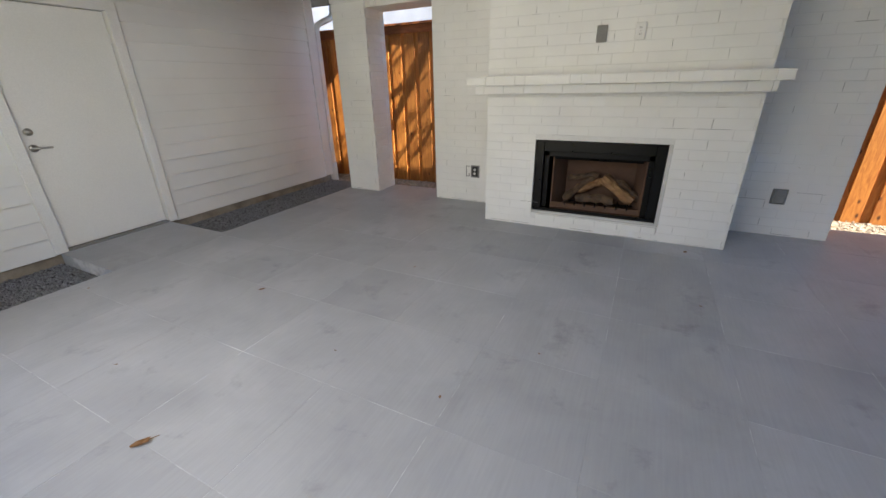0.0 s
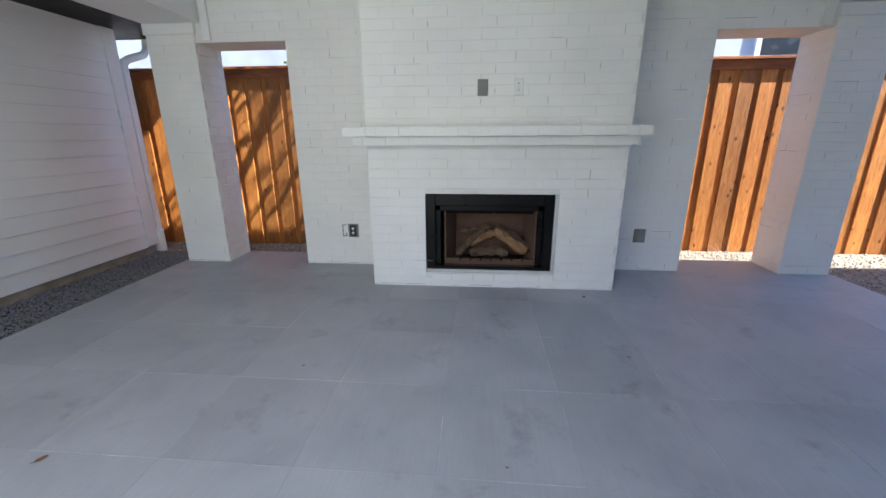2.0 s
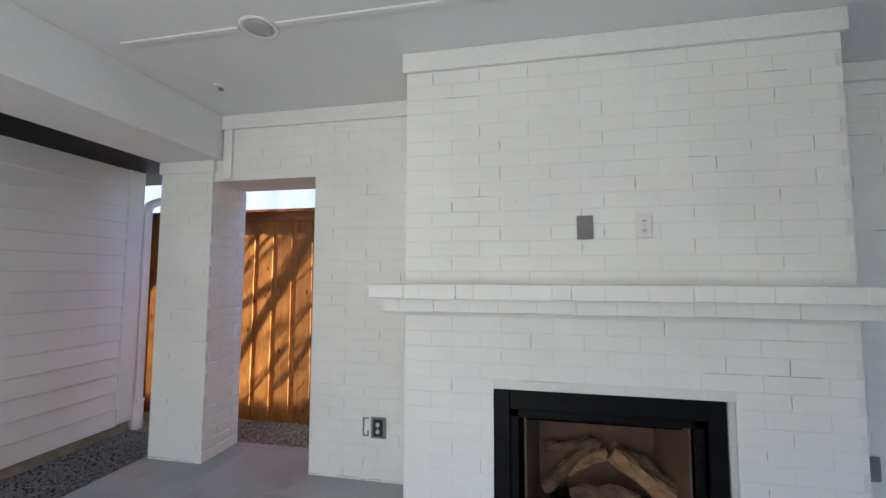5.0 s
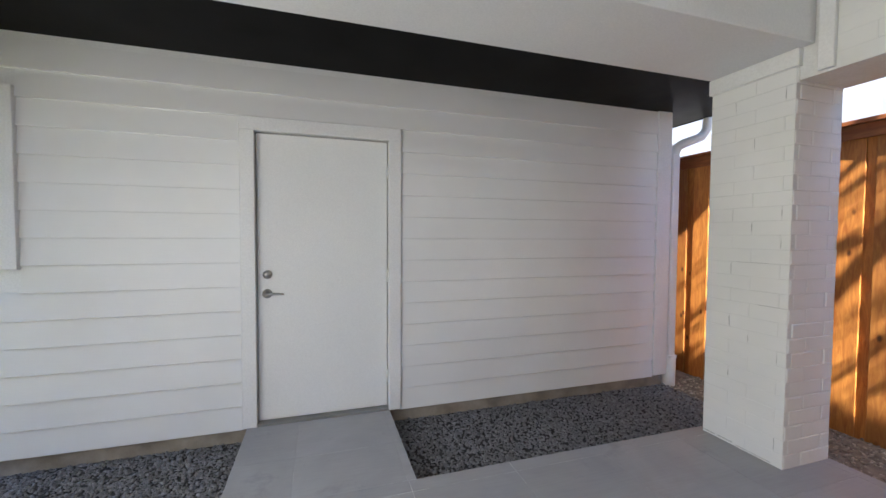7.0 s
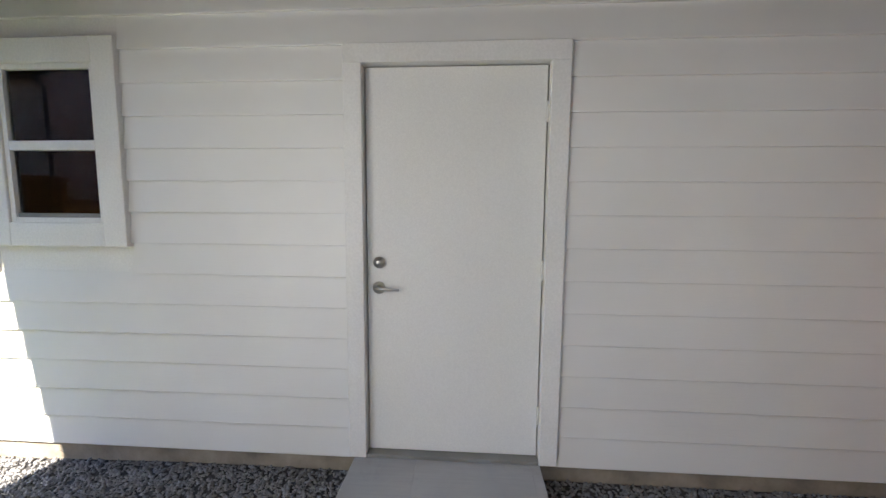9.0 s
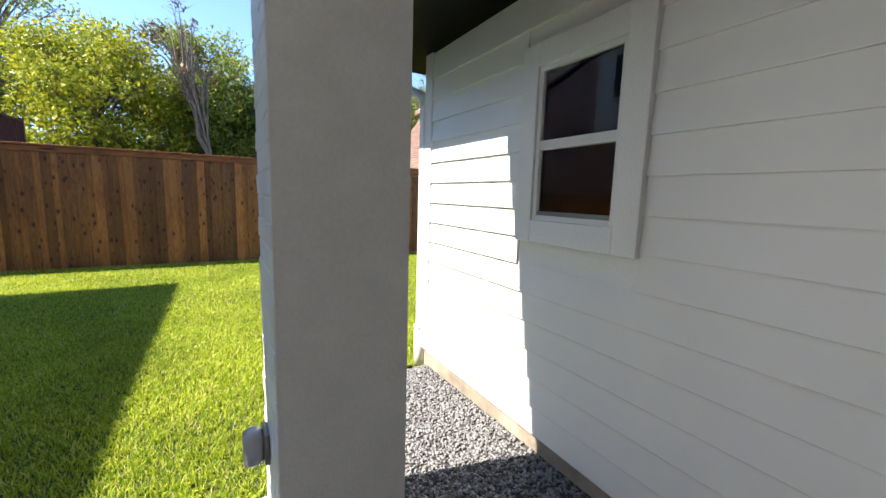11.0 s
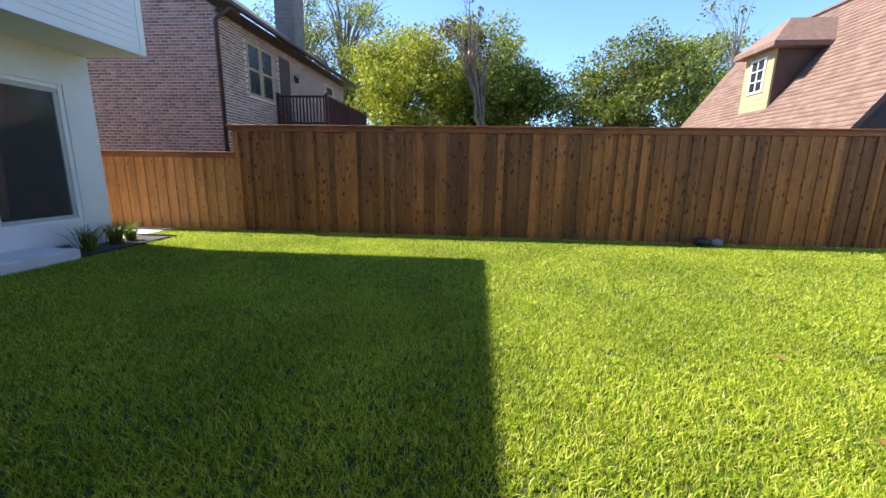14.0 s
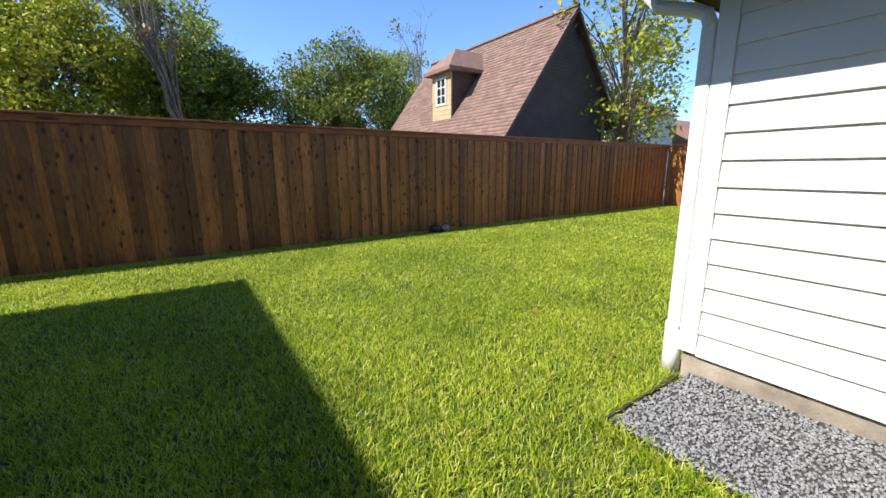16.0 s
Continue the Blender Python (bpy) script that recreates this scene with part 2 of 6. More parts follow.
LEAF_GREEN = leafy("green_leaf", [(0.0, (0.085, 0.125, 0.02)), (0.6, (0.20, 0.25, 0.036)), (1.0, (0.40, 0.38, 0.06))])
LEAF_PALE = leafy("pale_leaf", [(0.0, (0.15, 0.21, 0.04)), (0.6, (0.32, 0.38, 0.07)), (1.0, (0.50, 0.48, 0.10))])
LEAF_BROWN = leafy("rusty_leaf", [(0.0, (0.10, 0.06, 0.03)), (1.0, (0.27, 0.17, 0.07))], 0.2)
BARK = surface("tree_bark", (0.12, 0.095, 0.07), (0.26, 0.21, 0.165), 0.9, 3, 24, 0.9, 0.03, stretch=(3, 3, 0.7))
RED_BRICK = surface("red_brick", (0.48, 0.25, 0.20), (0.68, 0.41, 0.33), 0.85, 9, 60, 0.4, 0.006, spread=0.5, island=True)
TAN_BRICK = surface("tan_brick", (0.36, 0.22, 0.15), (0.52, 0.35, 0.25), 0.85, 9, 60, 0.4, 0.006, spread=0.5, island=True)
BRICK_MORTAR = surface("pale_mortar", (0.66, 0.60, 0.54), (0.80, 0.73, 0.66), 0.95, 6, 60, 0.4, 0.004)
SHINGLE = surface("brown_shingle", (0.19, 0.115, 0.09), (0.28, 0.175, 0.14), 0.9, 5, 80, 0.6, 0.005, spread=0.3, island=True)
GREY_SHINGLE = surface("grey_shingle", (0.07, 0.065, 0.06), (0.13, 0.12, 0.115), 0.9, 5, 80, 0.6, 0.005, spread=0.4, island=True)
DARK_SIDING = surface("dark_brown_siding", (0.050, 0.040, 0.034), (0.080, 0.066, 0.058), 0.75, 2, 50, 0.3, 0.006)
TAN_PAINT = surface("tan_paint", (0.42, 0.31, 0.17), (0.52, 0.39, 0.23), 0.6, 3, 60, 0.2, 0.004)
BROWN_TRIM = surface("brown_trim", (0.055, 0.032, 0.024), (0.09, 0.055, 0.042), 0.5, 3, 60, 0.1, 0.002)
BALCONY_RED = surface("dark_red_rail_paint", (0.065, 0.02, 0.016), (0.10, 0.034, 0.026), 0.5, 4, 60, 0.1, 0.002)
STUCCO = surface("white_stucco", (0.70, 0.71, 0.70), (0.78, 0.79, 0.78), 0.7, 2, 110, 0.4, 0.004)
GREY_SIDING = surface("pale_grey_siding", (0.46, 0.48, 0.50), (0.56, 0.58, 0.60), 0.55, 2, 60, 0.15, 0.003)
STEP_WHITE = surface("pale_step_concrete", (0.60, 0.60, 0.59), (0.72, 0.72, 0.71), 0.7, 3, 70, 0.3, 0.003)
ROOM_WALL = surface("room_wall", (0.28, 0.265, 0.245), (0.36, 0.345, 0.32), 0.8, 2, 40, 0.1, 0.002)
ROOM_FLOOR = surface("room_floor", (0.04, 0.03, 0.022), (0.07, 0.052, 0.038), 0.4, 3, 40, 0.1, 0.002)
CURTAIN = surface("curtain_cloth", (0.42, 0.42, 0.40), (0.52, 0.52, 0.50), 0.9, 8, 90, 0.3, 0.004)
CHAIR_CLOTH = surface("pale_green_cloth", (0.38, 0.45, 0.36), (0.46, 0.53, 0.44), 0.9, 6, 120, 0.3, 0.003)
VASE_GLAZE = surface("dark_vase_glaze", (0.02, 0.025, 0.03), (0.04, 0.045, 0.05), 0.25, 4, 60, 0.1, 0.001)
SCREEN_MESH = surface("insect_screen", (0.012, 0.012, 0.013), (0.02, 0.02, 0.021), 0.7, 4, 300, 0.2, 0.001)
GLASS = glazing("window_glass", (0.78, 0.80, 0.80))
LENS_GLASS = surface("frosted_lens", (0.42, 0.42, 0.42), (0.50, 0.50, 0.50), 0.25, 8, 80, 0.1, 0.001)
DISH = surface("dish_paint", (0.40, 0.40, 0.39), (0.48, 0.48, 0.47), 0.5, 4, 60, 0.1, 0.001)
CABLE = surface("black_cable", (0.012, 0.012, 0.012), (0.02, 0.02, 0.02), 0.6, 4, 60, 0.1, 0.001)
CHIMNEY_GREY = surface("grey_brown_boards", (0.17, 0.145, 0.13), (0.24, 0.21, 0.19), 0.7, 3, 60, 0.2, 0.004)
TAN_BED = surface("tan_gravel_bed", (0.16, 0.135, 0.11), (0.30, 0.26, 0.21), 0.95, 14, 90, 0.6, 0.01)


def net_mesh():
    """A woven insect screen that lets most of the light through."""
    m, nt, b = shader("door_screen", 0.8)
    b.inputs["Base Color"].default_value = (0.16, 0.165, 0.165, 1)
    t = nt.nodes.new("ShaderNodeBsdfTransparent")
    x = nt.nodes.new("ShaderNodeMixShader")
    x.inputs[0].default_value = 0.14
    nt.links.new(t.outputs[0], x.inputs[1])
    nt.links.new(b.outputs[0], x.inputs[2])
    nt.links.new(x.outputs[0], nt.nodes["Material Output"].inputs["Surface"])
    return m


DOOR_SCREEN = net_mesh()

# ---- building helpers ----
ORIGIN = {}


def anchor(name, at, label, category, group="", kind=""):
    """The Empty at a thing's base."""
    e = new(name)
    e.empty_display_size = 0.1
    e.location = at
    ORIGIN[e.name] = Vector(at)
    return tagged(e, label, category, group, kind)


def part(name, bm, material, parent=None, label="", smooth=False):
    """Links a bmesh, drawn in world metres, as one mesh object under its parent."""
    off = ORIGIN.get(parent.name, Vector()) if parent else Vector()
    bmesh.ops.translate(bm, verts=bm.verts, vec=-off)
    bmesh.ops.recalc_face_normals(bm, faces=bm.faces)
    me = bpy.data.meshes.new(name)
    bm.to_mesh(me)
    bm.free()
    if smooth:
        me.polygons.foreach_set("use_smooth", [True] * len(me.polygons))
    me.materials.append(material)
    ob = new(name, me)
    ob.parent = parent
    ORIGIN[ob.name] = off
    return tagged(ob, label)


def solid(name, bm, material, label, category, kind="", group="", smooth=False):
    return tagged(part(name, bm, material, None, label, smooth), "", category, group, kind)


def bx(bm, x0, x1, y0, y1, z0, z1, bevel=0.0, turn=None):
    """Adds a box, with bevelled edges where wanted."""
    m = Matrix.LocRotScale(((x0 + x1) / 2, (y0 + y1) / 2, (z0 + z1) / 2), None, (abs(x1 - x0), abs(y1 - y0), abs(z1 - z0)))
    if turn:
        m = turn @ m
    vs = bmesh.ops.create_cube(bm, size=1, matrix=m)["verts"]
    if bevel:
        es = list({e for v in vs for e in v.link_edges})
        bmesh.ops.bevel(bm, geom=es, offset=bevel, segments=1, affect="EDGES", profile=0.5)
    return bm


def box(*a, **k):
    return bx(bmesh.new(), *a, **k)


def tube(bm, pts, radii, sides=10, caps=True):
    """Adds a tapered tube along points."""
    pts = [Vector(p) for p in pts]
    rings, side = [], None
    for i, p in enumerate(pts):
        d = (pts[min(i + 1, len(pts) - 1)] - pts[max(i - 1, 0)]).normalized()
        if side is None:
            side = d.orthogonal().normalized()
        side = (side - d * side.dot(d)).normalized()
        up = d.cross(side)
        r = radii[i] if isinstance(radii, (list, tuple)) else radii
        rings.append([bm.verts.new(p + r * (math.cos(a) * side + math.sin(a) * up)) for a in (2 * math.pi * k / sides for k in range(sides))])
    for a, b in zip(rings, rings[1:]):
        for k in range(sides):
            bm.faces.new((a[k], a[(k + 1) % sides], b[(k + 1) % sides], b[k]))
    if caps:
        bm.faces.new(rings[0][::-1])
        bm.faces.new(rings[-1])
    return bm


def lathe(bm, at, axis, profile, sides=24):
    """Adds a turned shape: profile of (distance along axis, radius)."""
    at, axis = Vector(at), Vector(axis).normalized()
    u = axis.orthogonal().normalized()
    v = axis.cross(u)
    rings = []
    for d, r in profile:
        rings.append([bm.verts.new(at + axis * d + max(r, 1e-4) * (math.cos(a) * u + math.sin(a) * v)) for a in (2 * math.pi * k / sides for k in range(sides))])
    for a, b in zip(rings, rings[1:]):
        for k in range(sides):
            bm.faces.new((a[k], a[(k + 1) % sides], b[(k + 1) % sides], b[k]))
    bm.faces.new(rings[0][::-1])
    bm.faces.new(rings[-1])
    return bm


def prism(bm, outline, a, b, axis):
    """Adds a flat outline pushed from a to b along an axis; outline points are the two other coordinates in order."""
    def at(p, t):
        return {"x": (t, p[0], p[1]), "y": (p[0], t, p[1]), "z": (p[0], p[1], t)}[axis]
    lo, hi = [bm.verts.new(at(p, a)) for p in outline], [bm.verts.new(at(p, b)) for p in outline]
    n = len(outline)
    bm.faces.new(lo)
    bm.faces.new(hi[::-1])
    for k in range(n):
        bm.faces.new((lo[k], hi[k], hi[(k + 1) % n], lo[(k + 1) % n]))
    return bm


def bulk(name, verts, faces, material, parent=None, label="", category="", kind="stuff"):
    """One mesh of very many alike small faces, from arrays."""
    me = bpy.data.meshes.new(name)
    n, (m, k) = len(verts), faces.shape
    me.vertices.add(n)
    me.vertices.foreach_set("co", np.ascontiguousarray(verts, dtype=np.float32).ravel())
    me.loops.add(m * k)
    me.loops.foreach_set("vertex_index", np.ascontiguousarray(faces, dtype=np.int32).ravel())
    me.polygons.add(m)
    me.polygons.foreach_set("loop_start", np.arange(0, m * k, k, dtype=np.int32))
    me.update(calc_edges=True)
    me.materials.append(material)
    ob = new(name, me)
    if parent:
        ob.parent = parent
        ob.matrix_parent_inverse = Matrix.Translation(-ORIGIN.get(parent.name, Vector()))
    return tagged(ob, label, category, "", kind)


PIECES = {}


def piece_mesh(kind, length, height, depth, chamfer, material, jitter=0.0, variants=4):
    """Shared meshes of a brick or board face: it stands proud of y = 0 towards -y, its middle at the origin."""
    key = (kind, round(length, 3), round(height, 3), round(depth, 4))
    if key not in PIECES:
        made = []
        for i in range(variants):
            rng = random.Random(i * 77 + int(length * 1000) + int(height * 1000))
            l, h, c = length / 2, height / 2, chamfer
            back = [(-l, 0, -h), (l, 0, -h), (l, 0, h), (-l, 0, h)]
            front = [(x - math.copysign(c, x) + rng.uniform(-jitter, jitter), -depth + rng.uniform(-jitter, jitter) * 0.5, z - math.copysign(c, z) + rng.uniform(-jitter, jitter)) for x, _, z in back]
            me = bpy.data.meshes.new(kind)
            me.from_pydata(back + front, [], [(4, 5, 6, 7), (0, 1, 5, 4), (1, 2, 6, 5), (2, 3, 7, 6), (3, 0, 4, 7)])
            me.materials.append(material)
            made.append(me)
        PIECES[key] = made
    return PIECES[key]


def put_piece(name, me, m, parent):
    ob = bpy.data.objects.new(name, me)
    scene.collection.objects.link(ob)
    ob.parent = parent
    ob.matrix_basis = Matrix.Translation(-ORIGIN.get(parent.name, Vector())) @ m
    return ob


COURSE, BRICK_L, JOINT = 0.0825, 0.268, 0.009


def brick_face(parent, x, y, turn, width, z0, z1, holes=(), seed=1, shift=0.0, course=COURSE, length=BRICK_L, depth=0.0017):
    """Painted bricks in running bond on one face. It starts at (x, y) and runs along the direction turn (degrees); holes are (from, to, bottom, top)."""
    rng = random.Random(seed)
    ux, uy = math.cos(radians(turn)), math.sin(radians(turn))
    rows = int((z1 - z0) / course + 0.3)
    h = (z1 - z0) / rows
    for k in range(rows):
        zb = z0 + k * h
        zm = zb + h / 2
        a = -((shift + (k % 2) * length * 0.42) % length)
        spans = [(0.0, width)]
        for u0, u1, b0, b1 in holes:
            if b0 - 0.01 < zm < b1 + 0.01:
                spans = [q for s, e in spans for q in ((s, min(e, u0)), (max(s, u1), e)) if q[1] - q[0] > 0.02]
        while a < width:
            for s, e in spans:
                p, q = max(a, s), min(a + length, e)
                if q - p > 0.03:
                    l = round(q - p - JOINT * (0.7 if depth > 0.004 else 0.3), 2 if depth > 0.004 else 3)
                    me = rng.choice(piece_mesh("brick", l, h - JOINT * rng.choice((0.0, 0.15, 0.3) if depth > 0.004 else (0.1, 0.25, 0.45)), depth, depth * (1.3 if depth > 0.004 else 0.9), BRICK_WHITE, 0.0035 if depth > 0.004 else 0.0016, 8 if depth > 0.004 else 4))
                    u, out = (p + q) / 2, rng.uniform(-0.35, 0.2) * depth
                    m = Matrix.Translation((x + ux * u + uy * out, y + uy * u - ux * out, zm)) @ Euler((rng.gauss(0, 0.9) * depth, rng.gauss(0, 0.004), radians(turn) + rng.gauss(0, 1.3) * depth)).to_matrix().to_4x4()
                    put_piece("brick", me, m, parent)
            a += length
    # hairline gaps that the paint did not bridge
    if depth > 0.004:
        return
    g = np.random.default_rng(seed + 900)
    vs, fs = [], []

    def gap(u0, u1, b0, b1, lean):
        o = depth + 0.0009
        n = len(vs)
        for u, zz in ((u0, b0), (u1, b0), (u1 + lean, b1), (u0 + lean, b1)):
            vs.append((x + ux * u + uy * o, y + uy * u - ux * o, zz))
        fs.append((n, n + 1, n + 2, n + 3))
    for k in range(rows):
        zb = z0 + k * h
        u = -((shift + (k % 2) * length * 0.42) % length) + length
        while u < width - 0.02:
            if u > 0.02 and not any(u0 - 0.02 < u < u1 + 0.02 and b0 - 0.05 < zb + h / 2 < b1 + 0.05 for u0, u1, b0, b1 in holes):
                if g.random() < 0.30:
                    w = g.uniform(0.0009, 0.0021)
                    t0 = g.uniform(0.05, 0.35)
                    gap(u - w, u + w, zb + h * t0, zb + h * g.uniform(0.65, 0.98), g.normal(0, 0.002))
                if g.random() < 0.06:
                    l = g.uniform(0.04, 0.16)
                    w = g.uniform(0.0008, 0.0018)
                    gap(u - l * g.random(), min(u + l, width), zb - w, zb + w, 0.0)
            u += length
    u = 0.0
    while z0 == 0.0 and u < width - 0.05:
        l = min(g.uniform(0.03, 0.22), width - u)
        if g.random() < 0.5 and not any(u0 < u + l / 2 < u1 and b0 < 0.05 for u0, u1, b0, b1 in holes):
            b = g.uniform(0.004, 0.016)
            gap(u, u + l, b, b + g.uniform(0.002, 0.006), 0.0)
        u += l + 0.02
    if vs:
        bulk("joint_gaps", np.array(vs), np.array(fs), JOINT_GAP, parent, "", "", "stuff")


def scatter(rng, n, x0, x1, y0, y1):
    return np.column_stack((rng.uniform(x0, x1, n), rng.uniform(y0, y1, n)))


def stones(rng, xy, z, size):
    """Arrays of small angular stones lying at the given places."""
    n = len(xy)
    base = np.array([(1, 0, 0), (0, 1, 0), (-1, 0, 0), (0, -1, 0), (0.2, 0.1, 0.75), (-0.1, -0.1, -0.6)])
    tri = np.array([(0, 1, 4), (1, 2, 4), (2, 3, 4), (3, 0, 4), (1, 0, 5), (2, 1, 5), (3, 2, 5), (0, 3, 5)])
    s = rng.uniform(0.55, 1.25, (n, 1, 3)) * size
    v = (base[None] + rng.uniform(-0.28, 0.28, (n, 6, 3))) * s
    a, t = rng.uniform(0, 6.283, n), rng.normal(0, 0.35, n)
    ca, sa, ct, st = np.cos(a), np.sin(a), np.cos(t), np.sin(t)
    y, zz = v[..., 1] * ct[:, None] - v[..., 2] * st[:, None], v[..., 1] * st[:, None] + v[..., 2] * ct[:, None]
    x = v[..., 0]
    v = np.stack((x * ca[:, None] - y * sa[:, None], x * sa[:, None] + y * ca[:, None], zz), -1)
    v[..., :2] += xy[:, None, :]
    v[..., 2] += (z + rng.uniform(0, size * 0.9, n))[:, None]
    return v.reshape(-1, 3), (tri[None] + 6 * np.arange(n)[:, None, None]).reshape(-1, 3)


def blades(rng, xy, z, tall, wide, lean=0.6):
    """Arrays of bent grass blades: two faces each."""
    n = len(xy)
    a = rng.uniform(0, 6.283, n)
    h = rng.uniform(0.55, 1.15, n) * tall
    w = rng.uniform(0.7, 1.2, n) * wide / 2
    ln = rng.uniform(0.15, lean, n) * h
    b = a + rng.uniform(-1.2, 1.2, n) + 1.57
    cx, cy, dx, dy = np.cos(a) * w, np.sin(a) * w, np.cos(b) * ln, np.sin(b) * ln
    x, y = xy[:, 0], xy[:, 1]
    o = np.full(n, z)
    v = np.stack((np.stack((x - cx, y - cy, o), -1), np.stack((x + cx, y + cy, o), -1),
                  np.stack((x + cx * 0.9 + dx * 0.4, y + cy * 0.9 + dy * 0.4, o + h * 0.6), -1), np.stack((x - cx * 0.9 + dx * 0.4, y - cy * 0.9 + dy * 0.4, o + h * 0.6), -1),
                  np.stack((x + dx, y + dy, o + h), -1)), 1)
    f = np.array([(0, 1, 2), (0, 2, 3), (3, 2, 4)])
    return v.reshape(-1, 3), (f[None] + 5 * np.arange(n)[:, None, None]).reshape(-1, 3)


def leaves(rng, centres, size, slim=0.5):
    """Arrays of folded leaves at the given places."""
    n = len(centres)
    u = rng.normal(size=(n, 3))
    u /= np.linalg.norm(u, axis=1)[:, None]
    w = np.cross(u, rng.normal(size=(n, 3)))
    w /= np.linalg.norm(w, axis=1)[:, None]
    k = np.cross(u, w)
    s = (rng.uniform(0.6, 1.3, n) * size)[:, None]
    v = np.stack((centres - u * s, centres + w * s * slim - k * s * 0.2, centres + u * s, centres - w * s * slim - k * s * 0.2), 1)
    f = np.array([(0, 1, 2), (0, 2, 3)])
    return v.reshape(-1, 3), (f[None] + 4 * np.arange(n)[:, None, None]).reshape(-1, 3)


def tree(seed, base, top, radius, trunk_r, lobes, n_leaf, leaf, material, label, group="", bare=0.0, category="tree", name="tree", low=0.25, spread=0.55):
    """A tapered trunk with limbs and twigs and a crown of many small leaves in uneven clumps."""
    rng, rnd = np.random.default_rng(seed), random.Random(seed)
    base, top = Vector(base), Vector(top)
    e = anchor(name, base, label, category, group)
    axis = top - base
    bm = bmesh.new()
    line = [base + axis * (i / 7) * 0.92 + Vector((rnd.gauss(0, 0.005), rnd.gauss(0, 0.005), 0)) * axis.length * min(i, 3) for i in range(8)]
    tube(bm, line, [trunk_r * (1.25 if i == 0 else 1 - 0.125 * i) for i in range(8)], 8)
    clumps = []
    for i in range(lobes):
        t = rnd.uniform(low, 1.0)
        a = rnd.uniform(0, 6.283)
        prof = math.sin(math.pi * min(max((t - low) / (1.05 - low), 0.08), 0.97)) ** 0.6
        r = radius * prof * rnd.uniform(0.25, 1.05)
        start = base + axis * max(low * 0.6, t - 0.25) * 0.92
        tip = base + axis * t + Vector((math.cos(a) * r, math.sin(a) * r, rnd.uniform(-0.05, 0.08) * axis.length))
        mid = start.lerp(tip, 0.5) + Vector((0, 0, 0.06 * axis.length))
        tube(bm, [start, mid, tip], [trunk_r * 0.34, trunk_r * 0.2, trunk_r * 0.05], 5, False)
        for _ in range(3):
            q = tip + Vector((rnd.gauss(0, 1), rnd.gauss(0, 1), rnd.gauss(0.3, 0.7))) * radius * 0.2
            tube(bm, [mid.lerp(tip, 0.6), q], [trunk_r * 0.09, trunk_r * 0.025], 4, False)
        if rnd.random() >= bare:
            clumps.append((tip, radius * rnd.uniform(0.13, 0.29)))
    part("trunk", bm, BARK, e, smooth=True)
    if clumps:
        share = np.array([c[1] ** 2 for c in clumps])
        counts = np.maximum((share / share.sum() * n_leaf).astype(int), 4)
        pts = []
        for (c, r), n in zip(clumps, counts):
            d = rng.normal(size=(n, 3))
            d *= (spread * 1.9 * rng.uniform(0, 1, n) ** 0.45 / np.linalg.norm(d, axis=1))[:, None]
            pts.append(np.array(c) + d * r * np.array((1.15, 1.15, 0.85)))
        v, f = leaves(rng, np.concatenate(pts), leaf)
        bulk("crown", v, f, material, e, "", "", "")
    return e

# ---- ground ----
LAWN, BED = -0.21, -0.14
bm = bmesh.new()
bx(bm, -600, 600, -600, 600, LAWN - 0.5, LAWN - 0.012)
solid("ground", bm, FAR_GROUND, "rough bare earth around the fenced garden", "ground", "structure")
solid("lawn_bed", box(-17.4, 4.6, -8.44, -0.4, LAWN - 0.05, LAWN), SOIL, "soil bed under the green lawn", "ground", "structure")

# ---- patio floor ----
GX = -4.488
SX0, SX1, SY0, SY1 = -3.585, 3.2, -0.92, 4.93
bm = bmesh.new()
bx(bm, SX0, SX1, -0.46, SY1, -0.30, -0.001)
bx(bm, -1.67, SX1, SY0, -0.46, -0.30, -0.001)
bx(bm, GX + 0.02, SX0, 1.49, 2.48, -0.30, -0.001)
floor = solid("floor", bm, GROUT, "grey stone-look tile patio with pale grout haze", "floor", "structure")
# Slab border, drawn paler than the tiles.
solid("trim_slab_edge", box(-1.674, SX1 + 0.004, SY0 - 0.004, -0.462, -0.30, 0.003, bevel=0.004), STEP_WHITE, "pale border of the patio slab at the lawn", "slab edge", "structure")

# ---- north wall of the patio, painted brick ----
WY, WB = 4.532, 4.92
WX0, WX1 = -2.156, 1.74
HEAD = 2.215
TOP = 2.75
bm = bmesh.new()
bx(bm, WX0, WX1, WY, WB, -0.2, TOP)
bx(bm, -3.54, WX0, WY, WB, HEAD, TOP)
bx(bm, WX1, 3.16, WY, WB, HEAD, TOP)
wall_n = solid("wall_north", bm, MORTAR_WHITE, "white painted brick wall with two doorway openings", "wall", "structure")


def pillar(name, x0, x1, y0, y1, z1, seed, label):
    e = anchor("brick_pillar", ((x0 + x1) / 2, (y0 + y1) / 2, 0), label, "pillar", "patio pillars", "structure")
    part("core", box(x0, x1, y0, y1, -0.25, z1), MORTAR_WHITE, e)
    bm = bmesh.new()
    bx(bm, x0 - 0.016, x1 + 0.016, y0 - 0.016, y1 + 0.016, z1 - 0.095, z1 + 0.002, 0.004)
    part("cap", bm, TRIM, e, "flat white board cap")
    return e


PILLAR_NW = pillar("nw", -3.54, -3.05, 4.512, 4.91, 2.385, 3, "white painted square brick pillar beside the doorway")
PILLAR_NE = pillar("ne", 2.69, 3.16, 4.512, 4.91, 2.385, 4, "white painted square brick pillar beside the doorway")
PILLAR_SW = pillar("sw", -3.535, -3.07, -0.484, 0.0, 2.385, 5, "white painted rough brick pillar at the lawn")
PILLAR_SE = pillar("se", 2.69, 3.16, -0.484, 0.0, 2.385, 6, "white painted rough brick pillar at the lawn")

